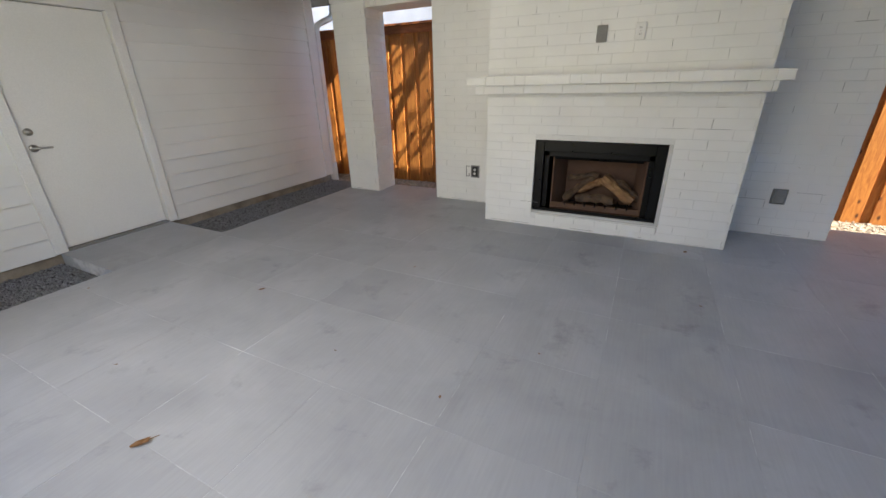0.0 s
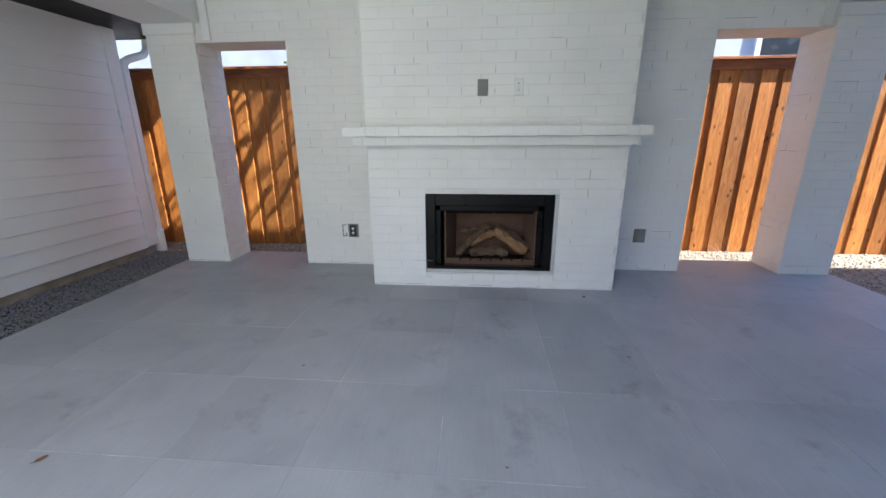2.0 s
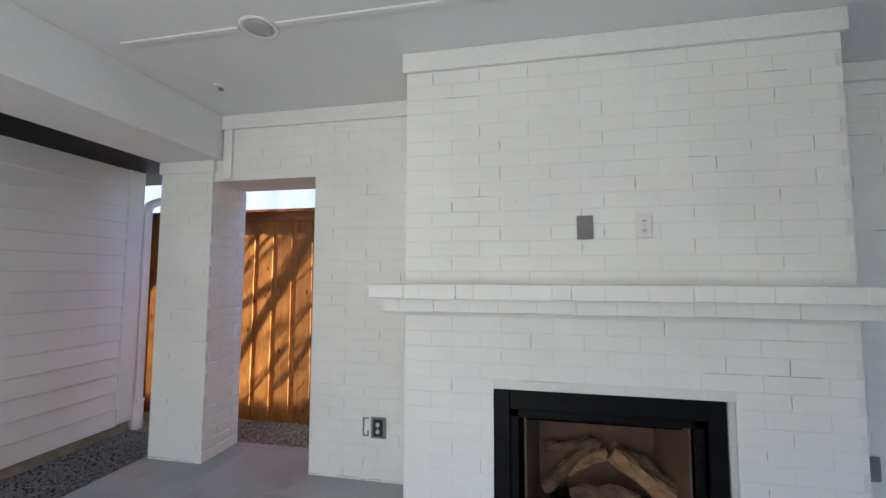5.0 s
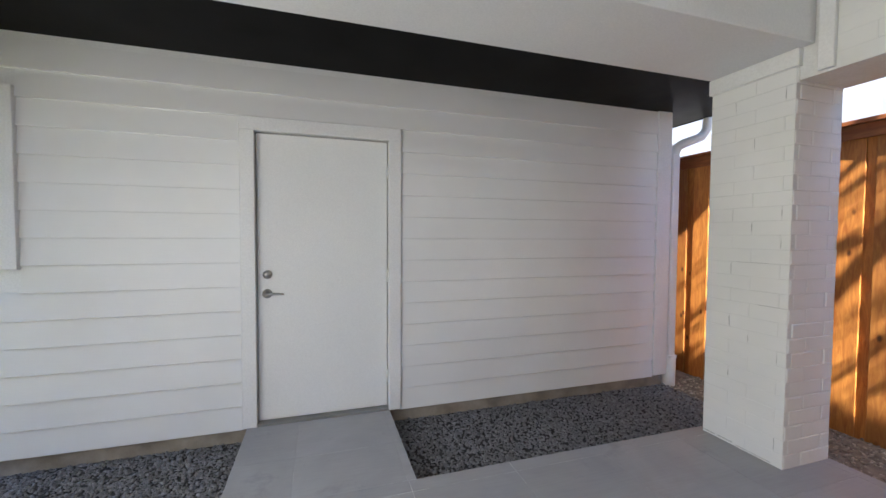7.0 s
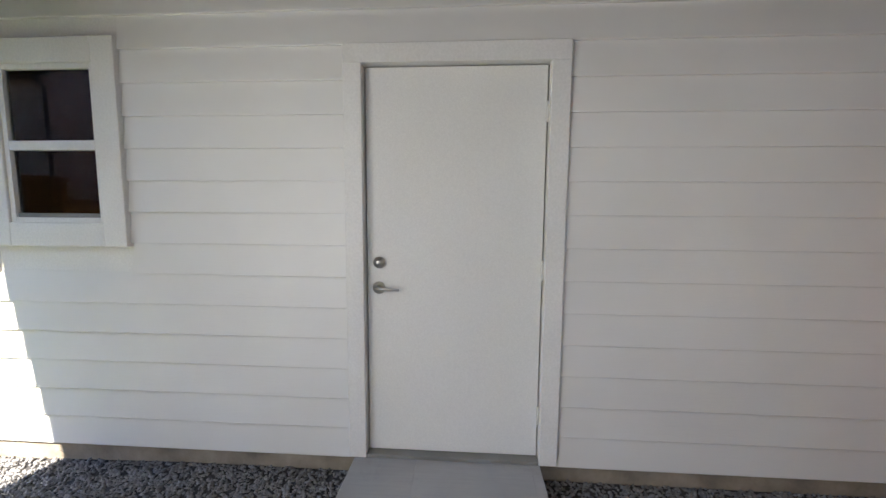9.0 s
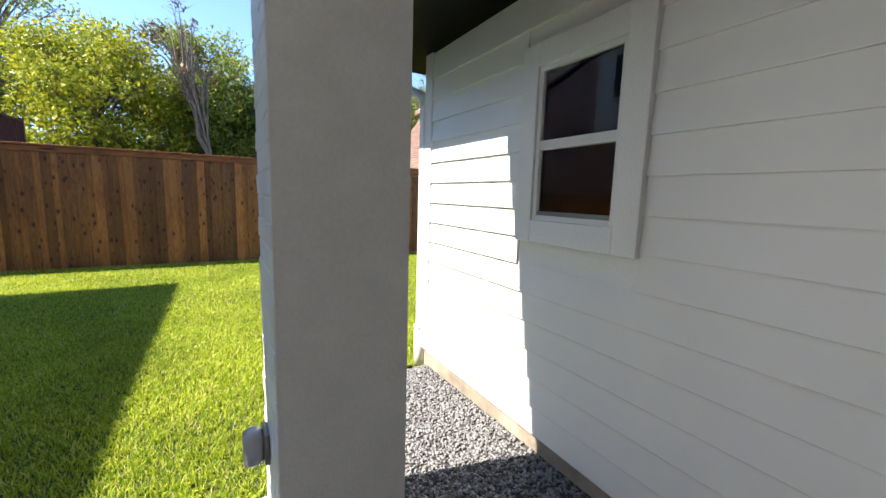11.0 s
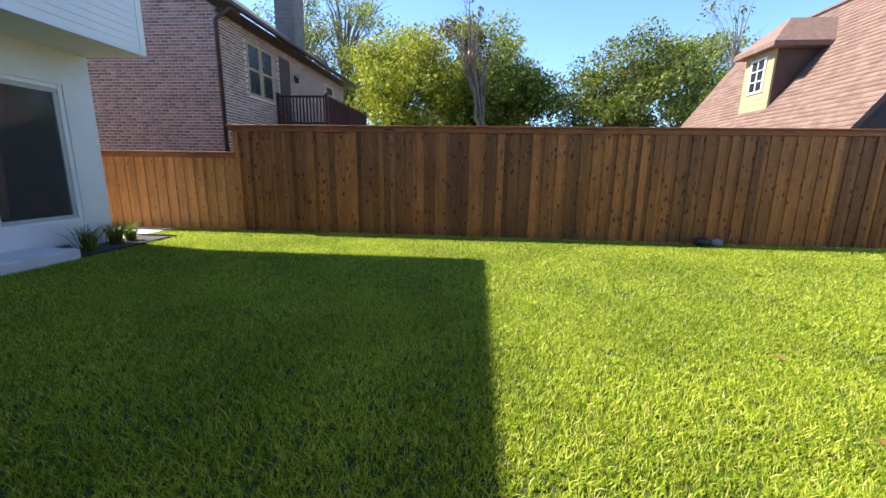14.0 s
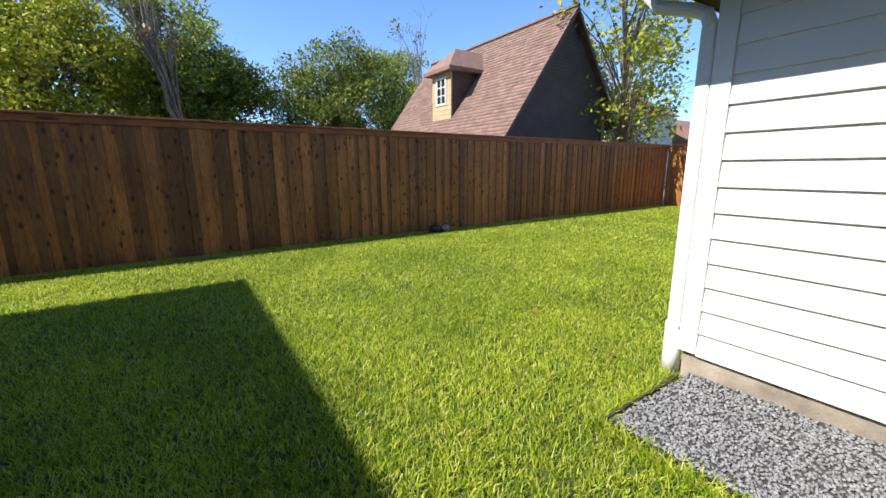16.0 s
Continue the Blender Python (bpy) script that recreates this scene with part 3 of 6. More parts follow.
# ---- ceiling, beams and roof of the patio ----
bm = bmesh.new()
bx(bm, -3.60, 3.55, -0.80, 5.10, TOP, TOP + 0.02)
solid("ceiling", bm, CEILING_WHITE, "flat white painted panel ceiling of the patio", "ceiling", "structure")
for n, a in (("beam_west", (-3.55, -2.98, -0.49, 4.528)), ("beam_east", (2.66, 3.18, -0.49, 4.528)), ("beam_south", (-2.98, 2.66, -0.49, 0.005))):
    solid("trim_" + n, box(*a, 2.388, TOP, bevel=0.004), CEILING_WHITE, "boxed white painted patio beam", "beam", "structure")
bm = bmesh.new()
E0, E1, F0, F1, RZ = -3.60, 3.55, -0.865, 5.12, 2.70
bx(bm, E0, E1, F0, F0 + 0.03, RZ - 0.02, RZ + 0.16)
bx(bm, E0, E1, F1 - 0.03, F1, RZ - 0.02, RZ + 0.16)
bx(bm, E0, E0 + 0.03, F0 + 0.03, F1 - 0.03, RZ + 0.04, RZ + 0.16)
bx(bm, E1 - 0.03, E1, F0 + 0.03, F1 - 0.03, RZ - 0.02, RZ + 0.16)
roof_p = solid("trim_patio_fascia", bm, SOFFIT_BLACK, "black painted fascia round the patio roof", "fascia", "structure")
bm = bmesh.new()
v = [bm.verts.new(p) for p in ((E0, F0, RZ + 0.16), (E1, F0, RZ + 0.16), (E1, F1, RZ + 0.16), (E0, F1, RZ + 0.16), (-0.9, 2.14, 3.75), (0.8, 2.14, 3.75))]
for q in ((0, 1, 5, 4), (1, 2, 5), (2, 3, 4, 5), (3, 0, 4), (3, 2, 1, 0)):
    bm.faces.new([v[i] for i in q])
solid("roof_patio", bm, GREY_SHINGLE, "low grey shingled hip roof over the patio", "roof", "structure")
# soffit under the overhanging eaves
bm = bmesh.new()
bx(bm, E0 + 0.03, E1 - 0.03, F0 + 0.03, -0.495, RZ - 0.012, RZ - 0.002)
bx(bm, E0 + 0.03, E1 - 0.03, 4.925, F1 - 0.03, RZ - 0.012, RZ - 0.002)
solid("trim_patio_soffit", bm, SOFFIT_BLACK, "black painted soffit boards of the patio eaves", "soffit", "structure")

# Added black strip: blocks sky light that would fall between the roofs.
solid("trim_roof_gap_block", bx(bx(bmesh.new(), -3.777, -3.602, -0.86, 5.11, 2.672, 2.68), -3.66, -3.64, -0.86, 5.11, 2.68, 2.70), SOFFIT_BLACK, "black strip added between the two roofs to keep out sky light", "gutter", "structure")

# white boards where wall, chimney and ceiling meet
CROWN_Y, CH_Y, CHX0, CHX1 = 4.505, 3.944, -1.258, 0.909
for n, a in (("left", (-2.98, CHX0 - 0.001, CROWN_Y, WY - 0.001)), ("right", (CHX1 + 0.001, 2.66, CROWN_Y, WY - 0.001)), ("chimney", (CHX0 - 0.022, CHX1 + 0.022, CH_Y - 0.026, CH_Y - 0.001)),
             ("chimney_w", (CHX0 - 0.022, CHX0 - 0.001, CH_Y, CROWN_Y - 0.001)), ("chimney_e", (CHX1 + 0.001, CHX1 + 0.022, CH_Y, CROWN_Y - 0.001))):
    solid("trim_crown_" + n, box(*a, 2.635, TOP - 0.001, bevel=0.003), TRIM, "white painted crown board under the ceiling", "trim", "structure")
for x in (-2.92, 2.60):
    solid("trim_upright", box(x - 0.035, x + 0.035, CROWN_Y, WY - 0.001, HEAD + 0.012, 2.634, bevel=0.003), TRIM, "white painted upright board beside the doorway head", "trim", "structure")

# ---- garage ----
GX, GN, GS, GT = -4.488, 5.18, -1.761, 2.52
DY0, DY1, DZ1 = 1.462, 2.566, 2.14
bm = bmesh.new()
bx(bm, GX - 0.15, GX - 0.012, GS, DY0 + 0.06, 0.0, GT)
bx(bm, GX - 0.15, GX - 0.012, DY1 - 0.06, GN, 0.0, GT)
bx(bm, GX - 0.15, GX - 0.012, DY0 + 0.06, DY1 - 0.06, DZ1 - 0.06, GT)
bx(bm, -11.0, GX - 0.15, GS, GS + 0.15, 0.0, GT)
bx(bm, -11.0, GX - 0.15, GN - 0.15, GN, 0.0, GT)
bx(bm, -11.0, -10.85, GS + 0.15, GN - 0.15, 0.0, GT)
wall_g = solid("wall_garage", bm, TRIM, "white lap-sided garage wall", "wall", "structure")
bm = bmesh.new()
bx(bm, -11.0, GX - 0.02, GS + 0.01, GN - 0.01, -0.4, 0.012)
solid("trim_garage_foundation", bm, CONCRETE, "bare stained concrete foundation strip of the garage", "foundation", "structure")
EAVE = -3.80
bm = bmesh.new()
bx(bm, GX - 0.16, EAVE - 0.002, GS - 0.45, GN + 0.45, GT + 0.002, GT + 0.014)
bx(bm, -11.4, GX - 0.16, GS - 0.45, GS, GT + 0.002, GT + 0.014)
bx(bm, -11.4, GX - 0.16, GN, GN + 0.45, GT + 0.002, GT + 0.014)
solid("trim_garage_soffit", bm, SOFFIT_BLACK, "black painted soffit under the garage eaves", "soffit", "structure")
bm = bmesh.new()
bx(bm, EAVE, EAVE + 0.022, GS - 0.47, GN + 0.47, GT - 0.004, GT + 0.15, 0.003)
bx(bm, -11.4, EAVE, GS - 0.472, GS - 0.45, GT - 0.004, GT + 0.15, 0.003)
bx(bm, -11.4, EAVE, GN + 0.45, GN + 0.472, GT - 0.004, GT + 0.15, 0.003)
solid("trim_garage_fascia", bm, SOFFIT_BLACK, "black painted fascia board of the garage roof", "fascia", "structure")
bm = bmesh.new()
v = [bm.verts.new(p) for p in ((EAVE + 0.03, GS - 0.49, GT + 0.15), (EAVE + 0.03, GN + 0.49, GT + 0.15), (-11.5, GN + 0.49, GT + 0.15), (-11.5, GS - 0.49, GT + 0.15), (-7.6, 1.0, 4.2), (-7.6, 2.4, 4.2))]
for q in ((0, 1, 5, 4), (1, 2, 5), (2, 3, 4, 5), (3, 0, 4), (3, 2, 1, 0)):
    bm.faces.new([v[i] for i in q])
solid("roof_garage", bm, GREY_SHINGLE, "low grey shingled hip roof of the garage", "roof", "structure")
# corner boards
for n, y0, y1 in (("north", 5.03, GN + 0.012), ("south", GS - 0.012, GS + 0.101)):
    solid("trim_corner_" + n, box(GX - 0.012, GX + 0.016, y0, y1, 0.0, GT, bevel=0.003), TRIM, "white painted corner board of the garage", "trim", "structure")

# ---- garage door ----
door = anchor("door_1", (GX, 2.015, 0), "closed plain white painted door with nickel lever", "door", "", "structure")
bm = bmesh.new()
bx(bm, GX - 0.06, GX + 0.025, DY0, DY0 + 0.092, 0.0, DZ1 - 0.092, 0.003)
bx(bm, GX - 0.06, GX + 0.025, DY1 - 0.092, DY1, 0.0, DZ1 - 0.092, 0.003)
bx(bm, GX - 0.06, GX + 0.0255, DY0, DY1, DZ1 - 0.092, DZ1, 0.003)
bx(bm, GX - 0.10, GX - 0.061, DY0 + 0.075, DY0 + 0.094, 0.0, DZ1 - 0.1)
bx(bm, GX - 0.10, GX - 0.061, DY1 - 0.094, DY1 - 0.075, 0.0, DZ1 - 0.1)
part("door_frame", bm, TRIM, door, "flat white painted casing")
leaf_ = part("door_leaf", box(GX - 0.075, GX - 0.03, DY0 + 0.099, DY1 - 0.099, 0.022, DZ1 - 0.098, bevel=0.002), DOOR_WHITE, door, "smooth white flush leaf")
# Black panel puts the shade of the gap round the leaf into colour.
part("back_panel", box(GX - 0.14, GX - 0.10, DY0 + 0.06, DY1 - 0.06, 0.0, DZ1 - 0.06), BLACK_PLASTIC, door, "black panel that paints the shaded gap behind the leaf")
part("threshold", box(GX - 0.09, GX + 0.02, DY0 + 0.093, DY1 - 0.093, -0.01, 0.018, bevel=0.003), GREY_PLASTIC, door, "grey sill")
HX = GX - 0.03
part("deadbolt", lathe(bmesh.new(), (HX, 1.625, 1.06), (1, 0, 0), [(0, 0.031), (0.012, 0.031), (0.018, 0.026), (0.024, 0.014), (0.026, 0.012)]), STEEL, door, "round nickel deadbolt", True)
rose = part("rose", lathe(bmesh.new(), (HX, 1.622, 0.925), (1, 0, 0), [(0, 0.033), (0.008, 0.033), (0.013, 0.028), (0.015, 0.013), (0.045, 0.011)]), STEEL, door, "round nickel rose", True)
part("lever", tube(bmesh.new(), [(HX + 0.043, 1.617, 0.925), (HX + 0.048, 1.66, 0.926), (HX + 0.048, 1.705, 0.924), (HX + 0.044, 1.735, 0.922)], [0.011, 0.0095, 0.008, 0.0065], 10), STEEL, rose, "straight nickel lever", True)
for z in (0.25, 1.03, 1.82):
    part("hinge", tube(bmesh.new(), [(GX - 0.028, DY1 - 0.097, z - 0.05), (GX - 0.028, DY1 - 0.097, z + 0.05)], 0.0075, 8), WHITE_PLASTIC, door, "painted hinge knuckle", True)

# ---- garage window ----
Y0, Y1, Z0, Z1 = -0.505, 0.285, 1.128, 2.2
win = anchor("window_1", (GX, (Y0 + Y1) / 2, Z0), "white sash window with dark panes and insect screen", "window", "", "structure")
bm = bmesh.new()
C = 0.125
bx(bm, GX - 0.01, GX + 0.032, Y0, Y0 + C, Z0, Z1, 0.003)
bx(bm, GX - 0.01, GX + 0.032, Y1 - C, Y1, Z0, Z1, 0.003)
bx(bm, GX - 0.01, GX + 0.0315, Y0 + C, Y1 - C, Z0, Z0 + C, 0.003)
bx(bm, GX - 0.01, GX + 0.0315, Y0 + C, Y1 - C, Z1 - C, Z1, 0.003)
part("window_casing", bm, TRIM, win, "wide flat white casing")
a0, a1, b0, b1, S = Y0 + C, Y1 - C, Z0 + C, Z1 - C, 0.028
bm = bmesh.new()
bx(bm, GX - 0.012, GX + 0.018, a0, a0 + S, b0, b1, 0.002)
bx(bm, GX - 0.012, GX + 0.018, a1 - S, a1, b0, b1, 0.002)
bx(bm, GX - 0.012, GX + 0.0175, a0 + S, a1 - S, b0, b0 + S, 0.002)
bx(bm, GX - 0.012, GX + 0.0175, a0 + S, a1 - S, b1 - S, b1, 0.002)
bx(bm, GX - 0.012, GX + 0.017, a0 + S, a1 - S, 1.635, 1.685, 0.002)
part("window_frame", bm, WHITE_PLASTIC, win, "white vinyl sash frame")
part("upper_pane", box(GX - 0.004, GX - 0.001, a0 + S, a1 - S, 1.685, b1 - S), GLASS, win, "dark reflecting glass")
part("lower_pane", box(GX - 0.008, GX - 0.005, a0 + S, a1 - S, b0 + S, 1.635), GLASS, win, "dark reflecting glass")
# Opaque screen: its black also paints in the unlit room behind the panes.
part("screen", box(GX - 0.011, GX - 0.0095, a0 + S, a1 - S, b0 + S, b1 - S), SCREEN_MESH, win, "opaque black insect screen in place of the unlit room behind")
part("screen_rail", box(GX - 0.009, GX + 0.008, a0 + S, a1 - S, b0 + S, b0 + S + 0.022, bevel=0.002), GREY_PLASTIC, win, "grey screen rail")


def downspout(name, y, side, label):
    """A white rain pipe that leaves the gutter by two elbows and ends in a wider shoe."""
    e = anchor("downspout", (GX, y, LAWN), label, "downspout", "garage downspouts")
    bm = bmesh.new()
    x = GX - 0.012
    tube(bm, [(x, y + side * 0.42, GT - 0.01), (x, y + side * 0.40, 2.40), (x, y + side * 0.34, 2.33), (x, y + side * 0.1, 2.24), (x, y + side * 0.03, 2.20), (x, y, 2.12)], 0.043, 12)
    bx(bm, x - 0.034, x + 0.034, y - 0.043, y + 0.043, 0.17, 2.13, 0.009)
    part("pipe", bm, TRIM, e, "white painted rain pipe")
    bm = bmesh.new()
    tube(bm, [(x, y, 0.18), (x, y, -0.24)], 0.06, 12)
    part("shoe", bm, WHITE_PLASTIC, e, "wider white plastic drain pipe", True)
    part("strap", box(x - 0.05, x + 0.05, y - 0.046, y + 0.046, 0.155, 0.185, bevel=0.003), WHITE_PLASTIC, e)
    return e


downspout("s", GS - 0.06, -1, "white painted downspout at the lawn corner of the garage")
downspout("n", GN + 0.07, 1, "white painted downspout at the fence corner of the garage")

# ---- fireplace ----
fp = anchor("fireplace", (-0.175, 4.2, 0), "white painted brick fireplace with mantel and black firebox", "fireplace")
FX0, FX1, FZ0, FZ1 = -0.765, 0.386, 0.137, 0.857
bm = prism(bmesh.new(), [(CHX0, 0.0), (CHX0, TOP - 0.002), (CHX1, TOP - 0.002), (CHX1, 0.0), (FX1, 0.0), (FX1, FZ1), (FX0, FZ1), (FX0, 0.0)], CH_Y, WY - 0.001, "y")
part("hearth_base", box(FX0, FX1, CH_Y, WY - 0.001, 0.0, FZ0), MORTAR_WHITE, fp, "painted brick base under the opening")
breast = part("chimney_breast", bm, MORTAR_WHITE, fp, "white painted brick breast")
# mantel: two corbelled brick courses
for n, x0, x1, y, z0, z1, sd in (("mantel_shelf", -1.405, 1.0, 3.756, 1.338, 1.412, 1), ("mantel_corbel", -1.345, 0.945, 3.835, 1.265, 1.337, 2)):
    c = part(n, box(x0 + 0.012, x1 - 0.012, y + 0.012, CH_Y - 0.001, z0 + 0.006, z1 - 0.006, bevel=0.004), MORTAR_WHITE, fp, "corbelled white painted bricks")
    rng, x = random.Random(sd), x0
    while x < x1 - 0.02:
        w = min(rng.choice((0.085, 0.19, 0.19, 0.09, 0.15)), x1 - x)
        d = CH_Y - 0.002 - y
        bm = bmesh.new()
        jx = [rng.uniform(-0.004, 0.003) for _ in range(3)]
        bx(bm, x + 0.0004, x + w - 0.0004, y + jx[0] * 0.7, CH_Y - 0.002, z0 + 0.001 + jx[1] * 0.6, z1 + jx[2] * 0.6, 0.0018)
        part("brick", bm, BRICK_WHITE, c)
        x += w
# firebox
bm = bmesh.new()
FY = CH_Y + 0.012
bx(bm, FX0, FX1, CH_Y + 0.45, CH_Y + 0.47, FZ0, FZ1)
bx(bm, FX0, FX0 + 0.02, FY + 0.03, CH_Y + 0.45, FZ0, FZ1)
bx(bm, FX1 - 0.02, FX1, FY + 0.03, CH_Y + 0.45, FZ0, FZ1)
bx(bm, FX0 + 0.02, FX1 - 0.02, FY + 0.03, CH_Y + 0.45, FZ0, FZ0 + 0.02)
bx(bm, FX0 + 0.02, FX1 - 0.02, FY + 0.03, CH_Y + 0.45, FZ1 - 0.02, FZ1)
part("firebox_shell", bm, FIRE_BLACK, fp, "black steel shell")
bm = bmesh.new()
a, b, c, d = FX0 + 0.16, FX1 - 0.16, FX0 + 0.24, FX1 - 0.24
yb = CH_Y + 0.40
prism(bm, [(a, FY + 0.1), (a + 0.012, FY + 0.1), (c + 0.012, yb), (c, yb)], FZ0 + 0.03, FZ1 - 0.14, "z")
prism(bm, [(b - 0.012, FY + 0.1), (b, FY + 0.1), (d, yb), (d - 0.012, yb)], FZ0 + 0.03, FZ1 - 0.14, "z")
bx(bm, c, d, yb, yb + 0.012, FZ0 + 0.03, FZ1 - 0.14)
bx(bm, a, b, FY + 0.08, yb, FZ0 + 0.03, FZ0 + 0.045)
bx(bm, a + 0.01, b - 0.01, FY + 0.10, FY + 0.13, FZ0 + 0.046, FZ0 + 0.10, 0.004)
part("liner", bm, FIREBRICK, fp, "brown refractory liner panels")
for a in ((FX0 + 0.004, FX0 + 0.085, FZ0 + 0.06, FZ1 - 0.006), (FX1 - 0.115, FX1 - 0.034, FZ0 + 0.06, FZ1 - 0.006), (FX0 + 0.0855, FX1 - 0.1155, FZ1 - 0.105, FZ1 - 0.006), (FX0 + 0.004, FX1 - 0.034, FZ0 + 0.028, FZ0 + 0.058)):
    part("surround_strip", box(a[0], a[1], FY, FY + 0.03, a[2], a[3], bevel=0.004), FIRE_BLACK, fp, "glossy black metal surround")
bm = bmesh.new()
bx(bm, FX0 + 0.085, FX0 + 0.13, FY + 0.05, FY + 0.07, FZ0 + 0.06, FZ1 - 0.11, 0.003)
bx(bm, FX1 - 0.16, FX1 - 0.115, FY + 0.05, FY + 0.07, FZ0 + 0.06, FZ1 - 0.11, 0.003)
bx(bm, FX0 + 0.085, FX1 - 0.115, FY + 0.05, FY + 0.07, FZ1 - 0.16, FZ1 - 0.106, 0.003)
part("inner_frame", bm, FIRE_BLACK, fp, "black inner frame")
part("hood", prism(bmesh.new(), [(FY + 0.06, FZ1 - 0.12), (FY + 0.075, FZ1 - 0.12), (FY + 0.12, FZ1 - 0.19), (FY + 0.105, FZ1 - 0.19)], FX0 + 0.17, FX1 - 0.2, "x"), FIRE_BLACK, fp, "black smoke hood strip")
bm = bmesh.new()
bx(bm, FX1 - 0.03, FX1 - 0.001, FY - 0.004, FY + 0.03, FZ0 + 0.001, FZ1 - 0.002, 0.002)
bx(bm, FX0 + 0.001, FX1 - 0.031, FY - 0.004, FY + 0.03, FZ0 + 0.001, FZ0 + 0.026, 0.002)
part("filler_strip", bm, SLAB_EDGE, fp, "bare grey mortar strip")
sill = part("sill_course", box(FX0 + 0.05, FX1 - 0.01, CH_Y - 0.008, CH_Y - 0.003, FZ0 - 0.070, FZ0 - 0.010), MORTAR_WHITE, fp, "proud row of bricks under the opening")
rng, x = random.Random(8), FX0 + 0.05
while x < FX1 - 0.05:
    w = min(rng.choice((0.19, 0.19, 0.085, 0.2)), FX1 - 0.01 - x)
    part("brick", box(x + 0.002, x + w - 0.002, CH_Y - 0.016 + rng.uniform(-0.002, 0.002), CH_Y - 0.008, FZ0 - 0.074, FZ0 - 0.008 + rng.uniform(-0.002, 0.001), bevel=0.003), BRICK_WHITE, sill)
    x += w

# gas logs
logs = anchor("gas_log_set", (-0.19, 4.15, FZ0 + 0.045), "ceramic gas logs stacked on a black grate", "gas logs")
LZ, LY = FZ0 + 0.046, CH_Y + 0.21


def log(pts, r, material, label, seed):
    rng = random.Random(seed)
    bm = bmesh.new()
    p0, p1 = Vector(pts[0]), Vector(pts[1])
    n = 8
    line = [p0.lerp(p1, i / (n - 1)) + Vector((0, rng.gauss(0, 0.004), rng.gauss(0, 0.006))) for i in range(n)]
    tube(bm, line, [r * rng.uniform(0.82, 1.12) * (0.75 if i in (0, n - 1) else 1) for i in range(n)], 9)
    for v in bm.verts:
        v.co += Vector((rng.gauss(0, 0.004), rng.gauss(0, 0.004), rng.gauss(0, 0.004)))
    part("log", bm, material, logs, label)


log([(-0.50, LY + 0.03, LZ + 0.05), (-0.22, LY + 0.10, LZ + 0.33)], 0.036, BARK_LOG, "dark bark log", 1)
log([(-0.48, LY + 0.10, LZ + 0.27), (-0.19, LY + 0.05, LZ + 0.34)], 0.028, BARK_LOG, "thin bark log", 2)
log([(-0.40, LY + 0.09, LZ + 0.14), (-0.14, LY + 0.09, LZ + 0.27)], 0.042, SPLIT_LOG, "pale split log", 3)
log([(-0.14, LY - 0.02, LZ + 0.31), (0.15, LY - 0.06, LZ + 0.11)], 0.048, SPLIT_LOG, "pale split log", 4)
log([(-0.12, LY + 0.04, LZ + 0.34), (0.20, LY + 0.01, LZ + 0.13)], 0.038, BARK_LOG, "bark log", 5)
log([(-0.36, LY - 0.06, LZ + 0.115), (-0.02, LY - 0.08, LZ + 0.115)], 0.04, BARK_LOG, "grey charred front log", 6)
bm = bmesh.new()
for i in range(7):
    x = -0.46 + i * 0.095
    tube(bm, [(x, LY - 0.12, LZ + 0.075), (x, LY - 0.11, LZ + 0.045), (x, LY + 0.14, LZ + 0.045)], 0.008, 6)
for y in (LY - 0.07, LY + 0.08):
    tube(bm, [(-0.50, y, LZ + 0.035), (0.15, y, LZ + 0.035)], 0.008, 6)
for x in (-0.44, 0.09):
    for y in (LY - 0.07, LY + 0.08):
        tube(bm, [(x, y, LZ), (x, y, LZ + 0.035)], 0.008, 6)
part("grate", bm, FIRE_BLACK, logs, "black steel grate")
part("burner", box(-0.46, 0.11, LY - 0.03, LY + 0.05, LZ, LZ + 0.028, bevel=0.006), FIRE_BLACK, logs, "burner pan")


# ---- electrical plates ----
def socket_plate(x, y, z, w, h, plate, face, label, ring=False):
    e = anchor("wall_outlet", (x, y, z - h / 2), label, "outlet", "wall outlets")
    part("cover", box(x - w / 2, x + w / 2, y - 0.012, y, z - h / 2, z + h / 2, bevel=0.003), plate, e)
    for s in (-1, 1):
        k = part("receptacle", lathe(bmesh.new(), (x, y - 0.0125, z + s * h * 0.2), (0, -1, 0), [(0, w * 0.2), (0.004, w * 0.2), (0.005, w * 0.18)], 16), face, e)
        for q in (-1, 1):
            part("slot", box(x + q * w * 0.075 - 0.0015, x + q * w * 0.075 + 0.0015, y - 0.0186, y - 0.0176, z + s * h * 0.2 - 0.006, z + s * h * 0.2 + 0.006), BLACK_PLASTIC, k)
    part("screw", lathe(bmesh.new(), (x, y - 0.012, z), (0, -1, 0), [(0, 0.004), (0.002, 0.003)], 8), STEEL, e)
    if ring:
        bm = bmesh.new()
        bx(bm, x - w * 0.75, x + w * 0.8, y - 0.004, y, z - h * 0.62, z + h * 0.62, 0.002)
        part("gasket", bm, GREY_PLASTIC, e, "smeared grey sealant round the box")
    return e


FRONT = WY - 0.006
socket_plate(-1.618, FRONT - 0.004, 0.376, 0.072, 0.118, BLACK_PLASTIC, WHITE_PLASTIC, "black outlet box with white sockets on painted brick", True)
tagged(part("wall_box_outline", bx(bx(bx(bx(bmesh.new(), -1.735, -1.727, FRONT - 0.006, FRONT, 0.32, 0.44), -1.735, -1.69, FRONT - 0.006, FRONT, 0.432, 0.44), -1.735, -1.69, FRONT - 0.006, FRONT, 0.312, 0.32), -1.7, -1.69, FRONT - 0.004, FRONT, 0.32, 0.35), GREY_PLASTIC, None, "smeared grey sealant outline beside the outlet box"), "", "sealant mark")
